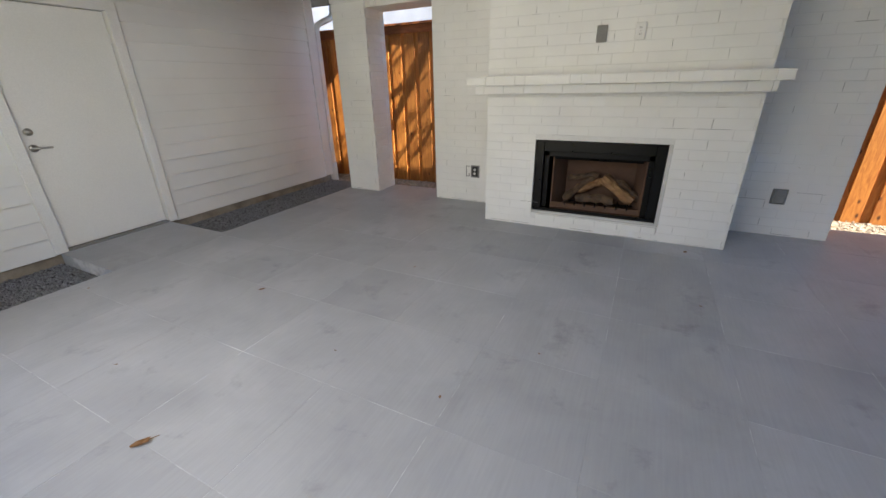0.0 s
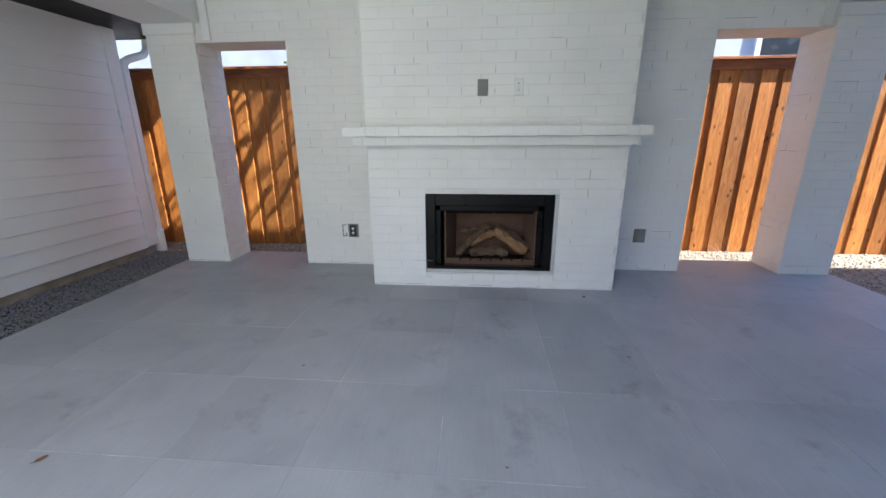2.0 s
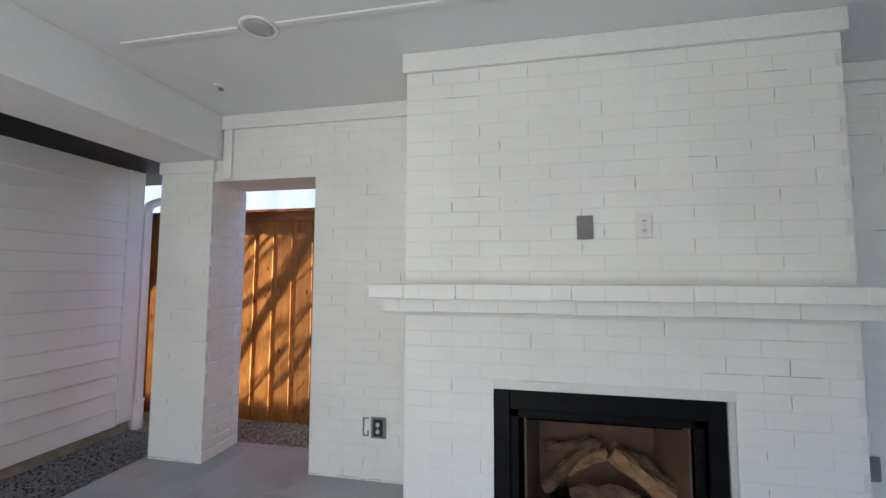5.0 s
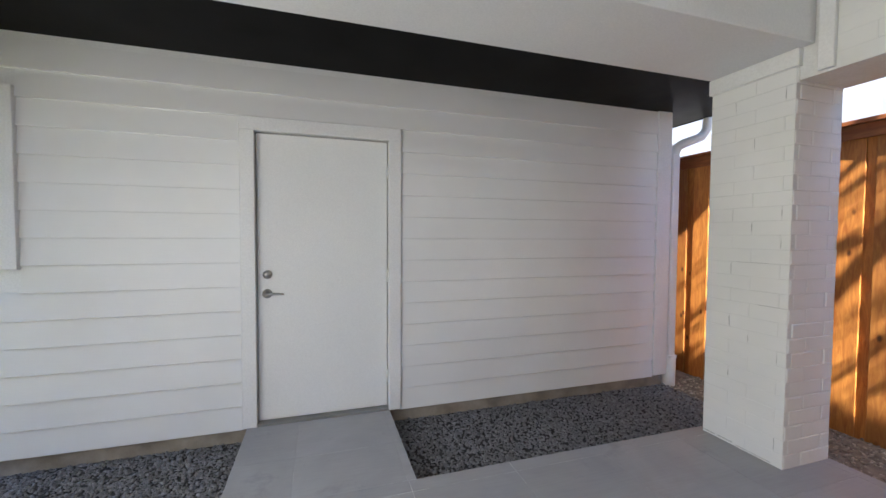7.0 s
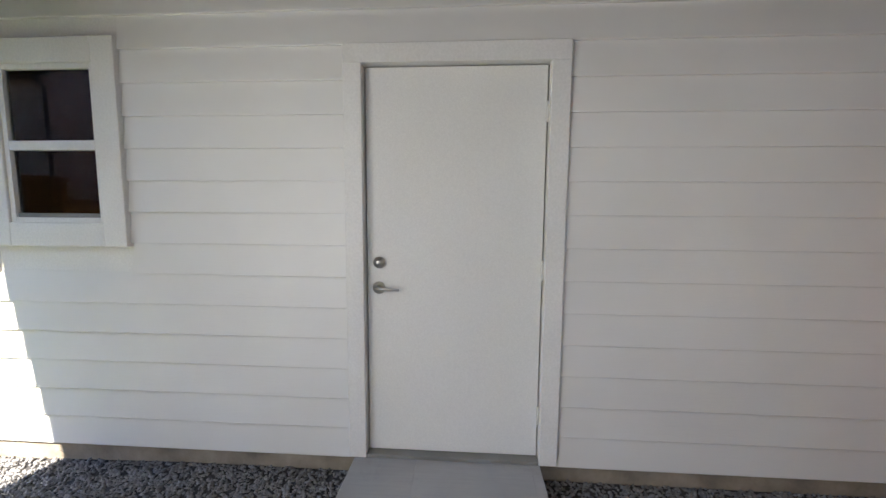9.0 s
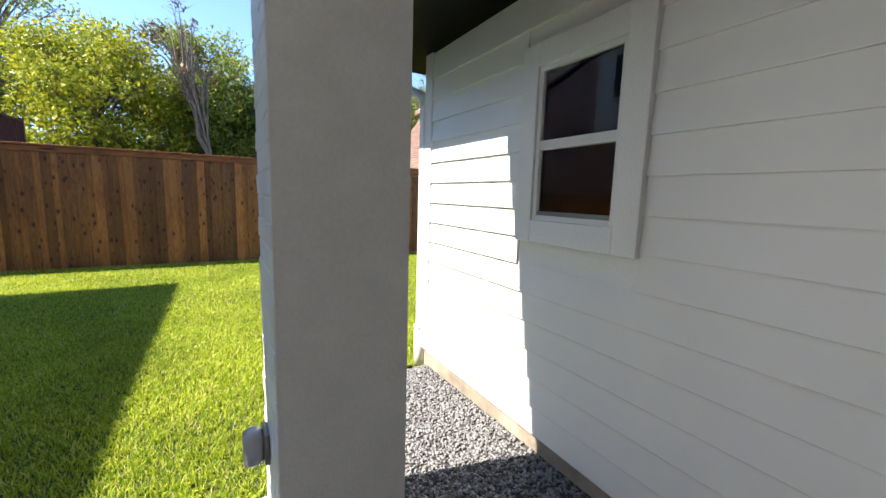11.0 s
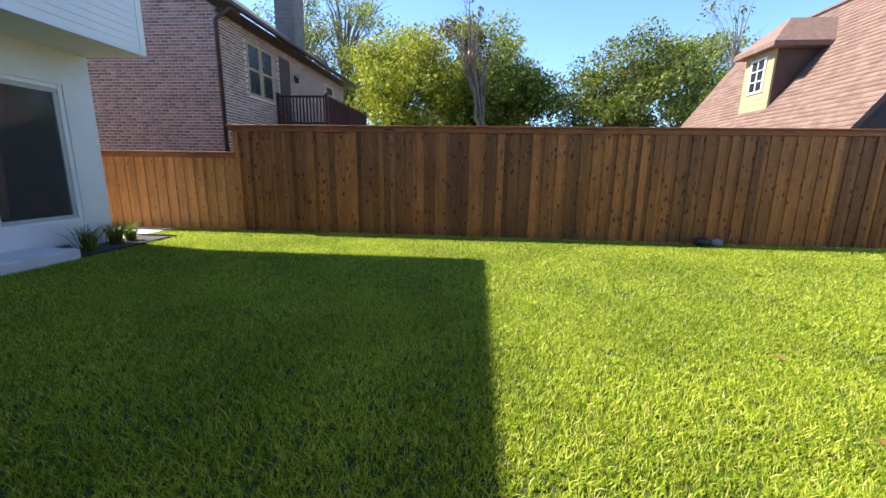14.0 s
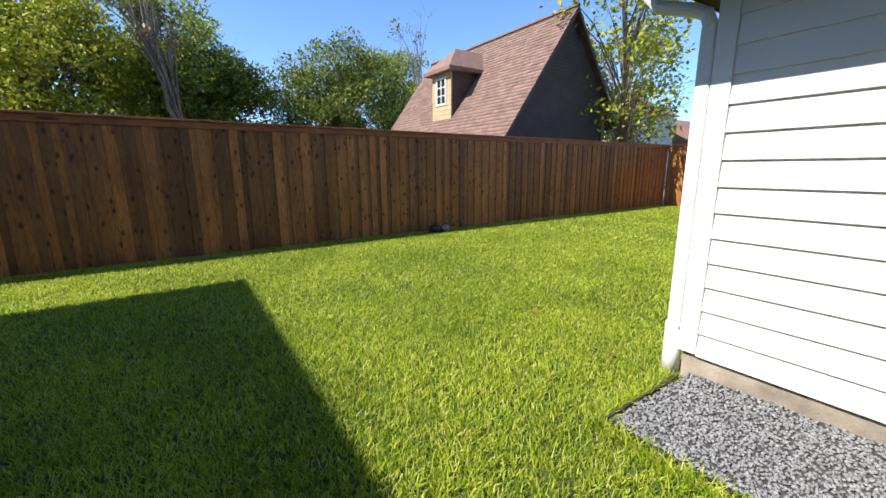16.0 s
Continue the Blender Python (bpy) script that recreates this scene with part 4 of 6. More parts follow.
e = anchor("blank_cover", (1.317, FRONT, 0.31), "grey weatherproof outlet cover on painted brick", "outlet cover")
part("gasket", box(1.262, 1.375, FRONT - 0.006, FRONT, 0.298, 0.436, bevel=0.002), GREY_PLASTIC, e, "smeared grey sealant")
part("lid", box(1.278, 1.36, FRONT - 0.035, FRONT - 0.0065, 0.308, 0.43, bevel=0.008), GREY_PLASTIC, e, "grey hinged lid")
part("hinge", tube(bmesh.new(), [(1.29, FRONT - 0.03, 0.431), (1.348, FRONT - 0.03, 0.431)], 0.006, 8), GREY_PLASTIC, e)
CF = CH_Y - 0.006
e = anchor("cable_plate", (-0.284, CF, 1.655), "grey louvred cable plate above the mantel", "wall plate")
part("plate", box(-0.325, -0.243, CF - 0.008, CF, 1.648, 1.772, bevel=0.002), GREY_PLASTIC, e)
for i in range(9):
    part("louvre", box(-0.32, -0.248, CF - 0.012, CF - 0.0085, 1.655 + i * 0.0128, 1.655 + i * 0.0128 + 0.006), GREY_PLASTIC, e)
socket_plate(0.0, CF, 1.711, 0.074, 0.12, WHITE_PLASTIC, WHITE_PLASTIC, "white painted outlet above the mantel")

# outlet on the lawn pillar, with a clear bubble cover
e = anchor("outdoor_outlet", (-3.05, -0.30, 0.30), "grey outdoor outlet with clear bubble cover on pillar", "outlet")
part("box", box(-3.064, -3.045, -0.36, -0.25, 0.29, 0.42, bevel=0.004), GREY_PLASTIC, e)
part("bubble_cover", box(-3.0445, -2.97, -0.355, -0.255, 0.285, 0.425, bevel=0.02), LENS_GLASS, e, "cloudy plastic bubble cover", True)

# ---- ceiling fittings ----
e = anchor("recessed_light", (-1.945, 3.545, TOP), "round white recessed ceiling light, switched off", "ceiling light")
part("trim_ring", lathe(bmesh.new(), (-1.945, 3.545, TOP), (0, 0, -1), [(0, 0.098), (0.006, 0.096), (0.010, 0.085), (0.004, 0.072), (0.003, 0.0715)], 32), TRIM, e, "white ring", True)
part("lens", lathe(bmesh.new(), (-1.945, 3.545, TOP - 0.0035), (0, 0, -1), [(0, 0.071), (0.003, 0.07), (0.005, 0.04)], 32), LENS_GLASS, e, "grey unlit lens", True)
for n, x0, x1 in (("a", -2.79, -2.05), ("b", -1.84, 2.5)):
    tagged(part("ceiling_batten", box(x0, x1, 3.512, 3.548, TOP - 0.012, TOP - 0.001, bevel=0.003), TRIM, None, "thin white batten across the ceiling panels"), "", "batten", "ceiling battens", "structure")
e = anchor("smoke_sensor", (-2.63, 4.076, TOP), "small white ceiling junction cover", "ceiling cover")
part("plate", lathe(bmesh.new(), (-2.63, 4.076, TOP), (0, 0, -1), [(0, 0.05), (0.006, 0.05), (0.010, 0.045)], 20), TRIM, e)
part("knob", lathe(bmesh.new(), (-2.63, 4.076, TOP - 0.0105), (0, 0, -1), [(0, 0.018), (0.012, 0.016)], 12), GREY_PLASTIC, e)

# ---- fences ----
PITCH, BW = 0.238, 0.14


def fence(name, x, y, turn, length, base, tall, label, low=None, seed=1, wide=BW, wood=CEDAR):
    """A board-on-board cedar fence with a face board and a cap; low is (length, height) of a lower stretch at its start. It is drawn facing -y at turn 0."""
    e = anchor(name, (x, y, base), label, "fence")
    rot = Matrix.Translation((x, y, 0)) @ Matrix.Rotation(radians(turn), 4, "Z")
    rng = random.Random(seed)

    def rail(n, u0, u1, v0, v1, z0, z1):
        bm = bx(bmesh.new(), u0, u1, v0, v1, z0, z1, 0.003)
        bmesh.ops.transform(bm, matrix=rot, verts=bm.verts)
        part(n, bm, CEDAR_TRIM, e)
    stretches = [(0.0, low[0], low[1]), (low[0] - 0.09, length, tall)] if low else [(0.0, length, tall)]
    for s0, s1, h in stretches:
        top = base + h
        rail("cap", s0 - 0.03, s1 + 0.03, -0.075, 0.075, top - 0.032, top)
        rail("face_board", s0, s1, -0.042, -0.024, top - 0.135, top - 0.033)
        for z in (base + 0.3, base + h * 0.5, top - 0.2):
            rail("rail", s0, s1, 0.022, 0.058, z - 0.045, z + 0.045)
        n = max(1, int((s1 - s0) / PITCH + 0.5))
        step = (s1 - s0) / n
        for k in range(n):
            for layer in (0, 1):
                u = s0 + (k + 0.5 + 0.5 * layer) * step + rng.uniform(-0.006, 0.006)
                if u > s1 - 0.05:
                    continue
                hb = h - 0.036
                me = board_mesh(hb, rng, CEDAR_PALE if low and h == low[1] else wood, BW if layer else wide)
                m = rot @ Matrix.Translation((u, 0.0 if layer else -0.021, base + rng.uniform(0, 0.012))) @ Euler((0, rng.gauss(0, 0.0018), rng.gauss(0, 0.02))).to_matrix().to_4x4()
                put_piece("board", me, m, e)
    return e


BOARDS = {}


def board_mesh(h, rng, wood, width):
    k = (round(h, 2), rng.randrange(5), wood.name, width)
    if k not in BOARDS:
        w = width * (0.93, 1.0, 1.07, 0.98, 1.02)[k[1]]
        bm = bx(bmesh.new(), -w / 2, w / 2, 0.0, 0.017, 0.0, h - 0.013, 0.003)
        me = bpy.data.meshes.new("board")
        bm.to_mesh(me)
        bm.free()
        me.materials.append(wood)
        BOARDS[k] = me
    return BOARDS[k]


def bed_at(y):
    """Height of the gravel along the garage, which falls towards the lawn."""
    return -0.10 if y > 0.5 else -0.10 - 0.05 * (0.5 - y) / 2.15


FENCE_Y = -8.46
fence("cedar_fence", 9.0, FENCE_Y, 180, 26.4, LAWN, 2.29, "tall stained cedar board fence along the lawn", (5.85, 1.725), 11, BW, CEDAR_SHADED)
fence("cedar_fence", -17.38, FENCE_Y, 90, 18.0, LAWN, 2.26, "stained cedar board fence across the end of the garden", None, 12)
fence("cedar_fence", -17.3, 5.74, 0, 26.6, BED - 0.03, 2.36, "stained cedar board fence close behind the patio", None, 13, 0.172)
fence("cedar_fence", 9.0, 5.7, -90, 14.1, LAWN, 2.26, "stained cedar board fence across the far side yard", None, 14)
bm = bmesh.new()
bx(bm, -3.9, 9.0, 4.935, 5.7, BED - 0.2, BED + 0.02)
bx(bm, SX1 + 0.01, 9.0, 2.0, 4.935, BED - 0.2, BED + 0.02)
bx(bm, -11.0, -3.9, GN, 5.7, BED - 0.2, BED + 0.02)
solid("gravel_bed", bm, TAN_BED, "tan bed of fine gravel beside the fence", "ground", "structure")
solid("gravel_bed", prism(bmesh.new(), [(-1.69, -0.4), (GN, -0.4), (GN, bed_at(GN) - 0.012), (0.5, bed_at(0.5) - 0.012), (-1.69, bed_at(-1.69) - 0.012)], GX - 0.02, SX0 - 0.01, "x"), GRAVEL_BED, "dark bed of slate gravel beside the garage", "ground", "structure")
solid("trim_edging_east", box(SX0 + 0.03, SX0 + 0.045, -1.70, -0.47, LAWN - 0.1, BED - 0.012), EDGING, "thin black metal lawn edging", "edging", "structure")
solid("trim_edging_south", box(GX + 0.12, SX0 + 0.045, -1.715, -1.70, LAWN - 0.1, BED + 0.0), EDGING, "thin black metal lawn edging", "edging", "structure")
bmx = box(SX0 - 0.01, SX0 + 0.03, -1.70, -0.47, BED - 0.2, BED - 0.012)
solid("gravel_bed", bmx, GRAVEL_BED, "narrow strip of slate gravel at the lawn edging", "ground", "structure")

# ---- white main house beside the lawn ----
HW, HU, HS, HN = 4.65, 3.55, -6.82, 0.5
house = anchor("house", (HW, -3.0, LAWN), "white two-storey house with overhanging lap-sided upper floor", "house")
SD0, SD1, SDZ0, SDZ1 = -6.33, -3.85, 0.25, 2.46
for a in ((HW, HW + 0.2, HS, SD0, LAWN - 0.2, 3.02), (HW, HW + 0.2, SD1, HN, LAWN - 0.2, 3.02), (HW, HW + 0.2, SD0, SD1, LAWN - 0.2, SDZ0), (HW, HW + 0.2, SD0, SD1, SDZ1, 3.02),
          (HW + 0.2, 4.98, HS, HS + 0.2, LAWN - 0.2, 3.02), (6.1, 12.0, HS, HS + 0.2, LAWN - 0.2, 3.02), (4.98, 6.1, HS, HS + 0.2, LAWN - 0.2, 0.85), (4.98, 6.1, HS, HS + 0.2, 2.25, 3.02), (HW + 0.2, 12.0, HN - 0.2, HN, LAWN - 0.2, 3.02), (11.8, 12.0, HS + 0.2, HN - 0.2, LAWN - 0.2, 3.02)):
    part("wall", box(*a), STUCCO, house, "smooth white stucco lower wall")
bm = bmesh.new()
bx(bm, HU + 0.012, 12.0, HS, HN, 3.025, 5.75)
upper = part("upper_wall", bm, TRIM, house, "white upper storey")
bm = bmesh.new()
bx(bm, HU - 0.012, HU + 0.0118, HS - 0.014, HS + 0.10, 3.02, 5.75, 0.003)
bx(bm, HU - 0.012, HU + 0.0118, HS + 0.10, HN, 3.0, 3.04, 0.003)
part("corner_board", bm, TRIM, house, "white corner board")
part("soffit", box(HU - 0.005, HW, HS, HN, 3.0, 3.0245), STUCCO, house, "smooth white soffit")
bm = bmesh.new()
EX, EY = 3.22, -7.6
v = [bm.verts.new(p) for p in ((EX, EY, 5.72), (12.4, EY, 5.72), (12.4, HN + 0.25, 5.72), (EX, HN + 0.25, 5.72), (EX, EY, 5.80), (12.4, EY, 5.80), (12.4, HN + 0.25, 5.80), (EX, HN + 0.25, 5.80), (7.8, -3.4, 7.6), (7.8, -2.6, 7.6))]
for q in ((3, 2, 1, 0), (0, 1, 5, 4), (1, 2, 6, 5), (2, 3, 7, 6), (3, 0, 4, 7), (4, 5, 8), (5, 6, 9, 8), (6, 7, 9), (7, 4, 8, 9)):
    bm.faces.new([v[i] for i in q])
part("roof", bm, GREY_SHINGLE, house, "low grey shingled roof")
# unseen north wing, set back, added to keep sun off the patio floor
WNG, WNE = 6.0, 3.6
wing = part("unseen_wing_wall", bx(bx(bmesh.new(), WNG, 12.0, HN + 0.001, WNE, LAWN - 0.2, 5.715), WNG - 0.02, WNG - 0.001, WNE - 0.1, WNE, LAWN, 5.7), STUCCO, house, "unseen white wing wall added to keep sun off the patio")
bm = bmesh.new()
v = [bm.verts.new(p) for p in ((WNG - 0.33, HN + 0.26, 5.72), (12.4, HN + 0.26, 5.72), (12.4, WNE + 0.25, 5.72), (WNG - 0.33, WNE + 0.25, 5.72), (WNG - 0.33, HN + 0.26, 5.80), (12.4, HN + 0.26, 5.80), (12.4, WNE + 0.25, 5.80), (WNG - 0.33, WNE + 0.25, 5.80), (8.2, 2.1, 6.8), (10.2, 2.1, 6.8))]
for q in ((3, 2, 1, 0), (0, 1, 5, 4), (1, 2, 6, 5), (2, 3, 7, 6), (3, 0, 4, 7), (4, 5, 9, 8), (5, 6, 9), (6, 7, 8, 9), (7, 4, 8)):
    bm.faces.new([v[i] for i in q])
part("wing_roof", bm, GREY_SHINGLE, house, "low grey shingled roof")
# sliding door
sd = part("sliding_door", bx(bx(bx(bx(bmesh.new(), HW + 0.02, HW + 0.12, SD0, SD0 + 0.07, SDZ0, SDZ1, 0.004), HW + 0.02, HW + 0.12, SD1 - 0.07, SD1, SDZ0, SDZ1, 0.004), HW + 0.02, HW + 0.12, SD0 + 0.07, SD1 - 0.07, SDZ1 - 0.07, SDZ1, 0.004), HW + 0.02, HW + 0.12, SD0 + 0.07, SD1 - 0.07, SDZ0, SDZ0 + 0.05, 0.004), WHITE_PLASTIC, house, "white framed sliding glass door")
SM = -5.14
for n, y0, y1, x in (("fixed_panel", SD0 + 0.07, SM + 0.03, HW + 0.07), ("sliding_panel", SM - 0.03, SD1 - 0.07, HW + 0.10)):
    bm = bmesh.new()
    for a in ((y0, y0 + 0.06), (y1 - 0.06, y1)):
        bx(bm, x - 0.02, x + 0.008, *a, SDZ0 + 0.05, SDZ1 - 0.07, 0.003)
    bx(bm, x - 0.02, x + 0.008, y0 + 0.06, y1 - 0.06, SDZ0 + 0.05, SDZ0 + 0.12, 0.003)
    bx(bm, x - 0.02, x + 0.008, y0 + 0.06, y1 - 0.06, SDZ1 - 0.13, SDZ1 - 0.07, 0.003)
    part(n, bm, WHITE_PLASTIC, sd, "white sash")
    part("pane", box(x - 0.008, x - 0.002, y0 + 0.06, y1 - 0.06, SDZ0 + 0.12, SDZ1 - 0.13), GLASS, sd, "clear glass")
part("insect_screen", box(HW + 0.034, HW + 0.037, SD0 + 0.08, SM, SDZ0 + 0.06, SDZ1 - 0.08), DOOR_SCREEN, sd, "grey insect screen")
part("handle", box(HW + 0.02, HW + 0.078, SM - 0.02, SM + 0.02, 1.12, 1.27, bevel=0.006), BLACK_PLASTIC, sd, "black pull")
bm = bmesh.new()
wy = -5.1
bx(bm, HU - 0.02, HU + 0.02, wy - 1.25, wy - 1.16, 4.1, 5.4, 0.003)
bx(bm, HU - 0.02, HU + 0.02, wy + 0.6, wy + 0.69, 4.1, 5.4, 0.003)
bx(bm, HU - 0.02, HU + 0.0195, wy - 1.16, wy + 0.6, 4.1, 4.19, 0.003)
bx(bm, HU - 0.02, HU + 0.0195, wy - 1.16, wy + 0.6, 5.31, 5.4, 0.003)
w2 = part("window", bm, TRIM, house, "white cased upper window")
part("pane", box(HU - 0.010, HU - 0.004, wy - 1.16, wy + 0.6, 4.19, 5.31), VASE_GLAZE, w2, "dark glass")
# the room behind the glass
bm = bmesh.new()
bx(bm, HW + 0.2, 8.4, HS + 0.2, -1.6, 0.15, 0.2)
part("room_floor", bm, ROOM_FLOOR, house, "dark wooden floor")
bm = bmesh.new()
bx(bm, 8.4, 8.5, HS + 0.2, -1.6, 0.2, 2.9)
bx(bm, HW + 0.2, 8.5, -1.6, -1.5, 0.2, 2.9)
bx(bm, HW + 0.2, 8.5, HS + 0.2, -1.5, 2.9, 2.95)
part("room_wall", bm, ROOM_WALL, house, "plain dim walls")
e = anchor("vase", (5.12, -6.2, 0.2), "tall dark glazed floor vase inside the room", "vase")
part("body", lathe(bmesh.new(), (5.12, -6.2, 0.2), (0, 0, 1), [(0, 0.10), (0.15, 0.16), (0.32, 0.19), (0.5, 0.15), (0.62, 0.07), (0.8, 0.045), (0.92, 0.05), (0.95, 0.065)], 20), VASE_GLAZE, e, "", True)
e = anchor("curtain", (4.98, -5.9, 0.25), "pale hanging curtain drawn to one side", "curtain")
bm = bmesh.new()
n = 24
rows_ = [[bm.verts.new((4.98 + 0.035 * math.sin(i * 1.3), -6.03 + i * 0.0125, z)) for i in range(n)] for z in (0.25, 2.4)]
for i in range(n - 1):
    bm.faces.new((rows_[0][i], rows_[0][i + 1], rows_[1][i + 1], rows_[1][i]))
c = part("cloth", bm, CURTAIN, e, "", True)
sm = c.modifiers.new("thick", "SOLIDIFY")
sm.thickness = 0.006
sw = part("side_window", bx(bx(bx(bx(bmesh.new(), 4.98, 5.04, HS + 0.05, HS + 0.15, 0.85, 2.25, 0.003), 6.04, 6.1, HS + 0.05, HS + 0.15, 0.85, 2.25, 0.003), 5.04, 6.04, HS + 0.05, HS + 0.15, 2.19, 2.25, 0.003), 5.04, 6.04, HS + 0.03, HS + 0.24, 0.85, 0.90, 0.003), WHITE_PLASTIC, house, "white framed side window")
part("pane", box(5.04, 6.04, HS + 0.09, HS + 0.096, 0.90, 2.19), GLASS, sw, "clear glass")


def armchair(x, y, z, turn):
    """A low upholstered chair with a rounded back, two arms and short legs."""
    e = anchor("armchair", (x, y, z), "pale green upholstered armchair inside the room", "armchair")
    m = Matrix.Translation((x, y, z)) @ Matrix.Rotation(radians(turn), 4, "Z")

    def put(name, bm, material):
        bmesh.ops.transform(bm, matrix=m, verts=bm.verts)
        part(name, bm, material, e, "", True)
    put("seat", box(-0.30, 0.30, -0.30, 0.28, 0.16, 0.44, bevel=0.06), CHAIR_CLOTH)
    put("backrest", prism(bmesh.new(), [(-0.36, 0.16), (-0.36, 0.55), (-0.30, 0.66), (-0.18, 0.70), (0.18, 0.70), (0.30, 0.66), (0.36, 0.55), (0.36, 0.16)], 0.26, 0.40, "y"), CHAIR_CLOTH)
    for q in (-1, 1):
        put("arm", box(q * 0.36 - 0.06, q * 0.36 + 0.06, -0.30, 0.27, 0.16, 0.56, bevel=0.04), CHAIR_CLOTH)
        for k in (-0.24, 0.32):
            put("leg", lathe(bmesh.new(), (q * 0.30, k, 0.0), (0, 0, 1), [(0, 0.018), (0.16, 0.028)], 10), BROWN_TRIM)


armchair(5.75, -4.78, 0.2, 105)
# step and planting bed
e = anchor("door_step", (4.25, -4.3, LAWN), "broad pale concrete step below the sliding door", "step")
part("tread", box(3.87, HW - 0.002, -5.47, -2.9, LAWN - 0.05, -0.045, bevel=0.012), STEP_WHITE, e)
solid("trim_bed_edging", bx(bx(bmesh.new(), 3.88, 3.90, -7.4, -5.48, LAWN - 0.05, LAWN + 0.05), 3.90, 4.9, -7.42, -7.40, LAWN - 0.05, LAWN + 0.05), EDGING, "thin black edging of the planting bed", "edging", "structure")
solid("planting_bed", box(3.90, HW - 0.002, -7.4, -5.475, LAWN - 0.05, LAWN + 0.02), GRAVEL_BED, "dark mulch bed against the house", "ground", "structure")
solid("paving_strip", box(4.65, 6.5, -8.35, -7.0, LAWN - 0.05, LAWN + 0.03), SLAB_EDGE, "pale concrete walk between house and fence", "pavement", "structure")
for i, (x, y, h) in enumerate(((4.25, -5.95, 0.42), (4.35, -6.55, 0.40), (4.3, -5.62, 0.16), (4.40, -6.9, 0.35))):
    e = anchor("grass_tuft", (x, y, LAWN + 0.02), "dark green spiky ornamental grass in the bed", "plant", "bed grasses")
    r = np.random.default_rng(40 + i)
    v, f = blades(r, np.array((x, y)) + r.normal(size=(170, 2)) * 0.045, LAWN + 0.02, h, 0.012, 0.95)
    bulk("foliage", v, f, LEAF_GREEN, e, "", "", "")


# ---- bricks of a far house, as one joined face ----
def far_bricks(parent, x, y, turn, width, z0, z1, material, holes=(), seed=1, cut=None, L=0.215, H=0.077):
    rng = np.random.default_rng(seed)
    vs, fs = [], []
    c, s = math.cos(radians(turn)), math.sin(radians(turn))
    for k in range(int((z1 - z0) / H)):
        u = -L * 0.5 * (k % 2)
        zb = z0 + k * H
        lim = cut(zb + H / 2) if cut else (0, width)
        while u < width:
            p, q = max(u, lim[0]), min(u + L - 0.017, lim[1])
            mid = (p + q) / 2
            if q - p > 0.04 and not any(a < mid < b and g < zb + H / 2 < t for a, b, g, t in holes):
                o = 0.006 + rng.uniform(0, 0.006)
                n = len(vs)
                for w, zz in ((p, zb), (q, zb), (q, zb + H - 0.017), (p, zb + H - 0.017)):
                    vs.append((x + c * w, y + s * w, zz))
                for w, zz in ((p + 0.003, zb + 0.003), (q - 0.003, zb + 0.003), (q - 0.003, zb + H - 0.02), (p + 0.003, zb + H - 0.02)):
                    vs.append((x + c * w + s * o, y + s * w - c * o, zz))
                fs += [(n + 4, n + 5, n + 6, n + 7), (n, n + 1, n + 5, n + 4), (n + 1, n + 2, n + 6, n + 5), (n + 2, n + 3, n + 7, n + 6), (n + 3, n, n + 4, n + 7)]
            u += L
    return bulk("bricks", np.array(vs), np.array(fs), material, parent, "", "", "stuff")


def shingle_rows(parent, origin, along, up, width, length, material, cut=None, tab=0.30, row=0.15, seed=1):
    """Overlapping tabs over a roof plane."""
    rng = np.random.default_rng(seed)
    o, a, u = Vector(origin), Vector(along).normalized(), Vector(up).normalized()
    nrm = a.cross(u).normalized()
    if nrm.z < 0:
        nrm = -nrm
    vs, fs = [], []
    for k in range(int(length / row)):
        s = -rng.uniform(0, tab)
        while s < width:
            p, q = max(s, 0), min(s + tab * rng.uniform(0.6, 1.2), width)
            if q - p > 0.03 and not (cut and cut((p + q) / 2, (k + 0.5) * row)):
                t = rng.uniform(0.010, 0.022)
                n = len(vs)
                for ss, l, hh in ((p, k * row, t), (q, k * row, t), (q, (k + 1.05) * row, 0.002), (p, (k + 1.05) * row, 0.002), (p, k * row, 0), (q, k * row, 0)):
                    vs.append(tuple(o + a * ss + u * l + nrm * hh))
                fs += [(n, n + 1, n + 2, n + 3), (n + 4, n + 5, n + 1, n)]
            s = q if q > s else s + tab
    return bulk("shingles", np.array(vs), np.array(fs), material, parent, "", "", "stuff")


# ---- brick neighbour behind the long fence ----
BX, BY, BZ = 4.6, -10.4, 5.1
nb = anchor("house", (BX, BY, LAWN), "two-storey brown brick house with balcony and chimney", "house")
bm = bmesh.new()
bx(bm, BX + 0.0, 14.5, -20.0, BY, LAWN - 0.2, BZ)
prism(bm, [(BX, BZ), (14.5, BZ), (9.5, BZ + 3.4)], BY - 0.25, BY, "y")
wall_b = part("wall", bm, BRICK_MORTAR, nb, "brick walls with pale mortar")
far_bricks(wall_b, 14.5, BY, 180, 14.5 - BX, 0.9, BZ + 3.3, RED_BRICK, (), 5, lambda z: (0, 9.95) if z < BZ else ((z - BZ) / 0.68, 9.95 - (z - BZ) / 0.687))
far_bricks(wall_b, BX, BY, -90, 20.0 + BY, 1.2, BZ, TAN_BRICK, ((11.65 + BY, 13.15 + BY, 3.22, 4.75), (13.55 + BY, 14.35 + BY, 2.5, 4.85), (17.6 + BY, 18.6 + BY, 3.9, 4.75)), 6)
bm = bmesh.new()
PK = (BZ + 3.4 - BZ + 0.25) / (9.5 - BX + 0.4)
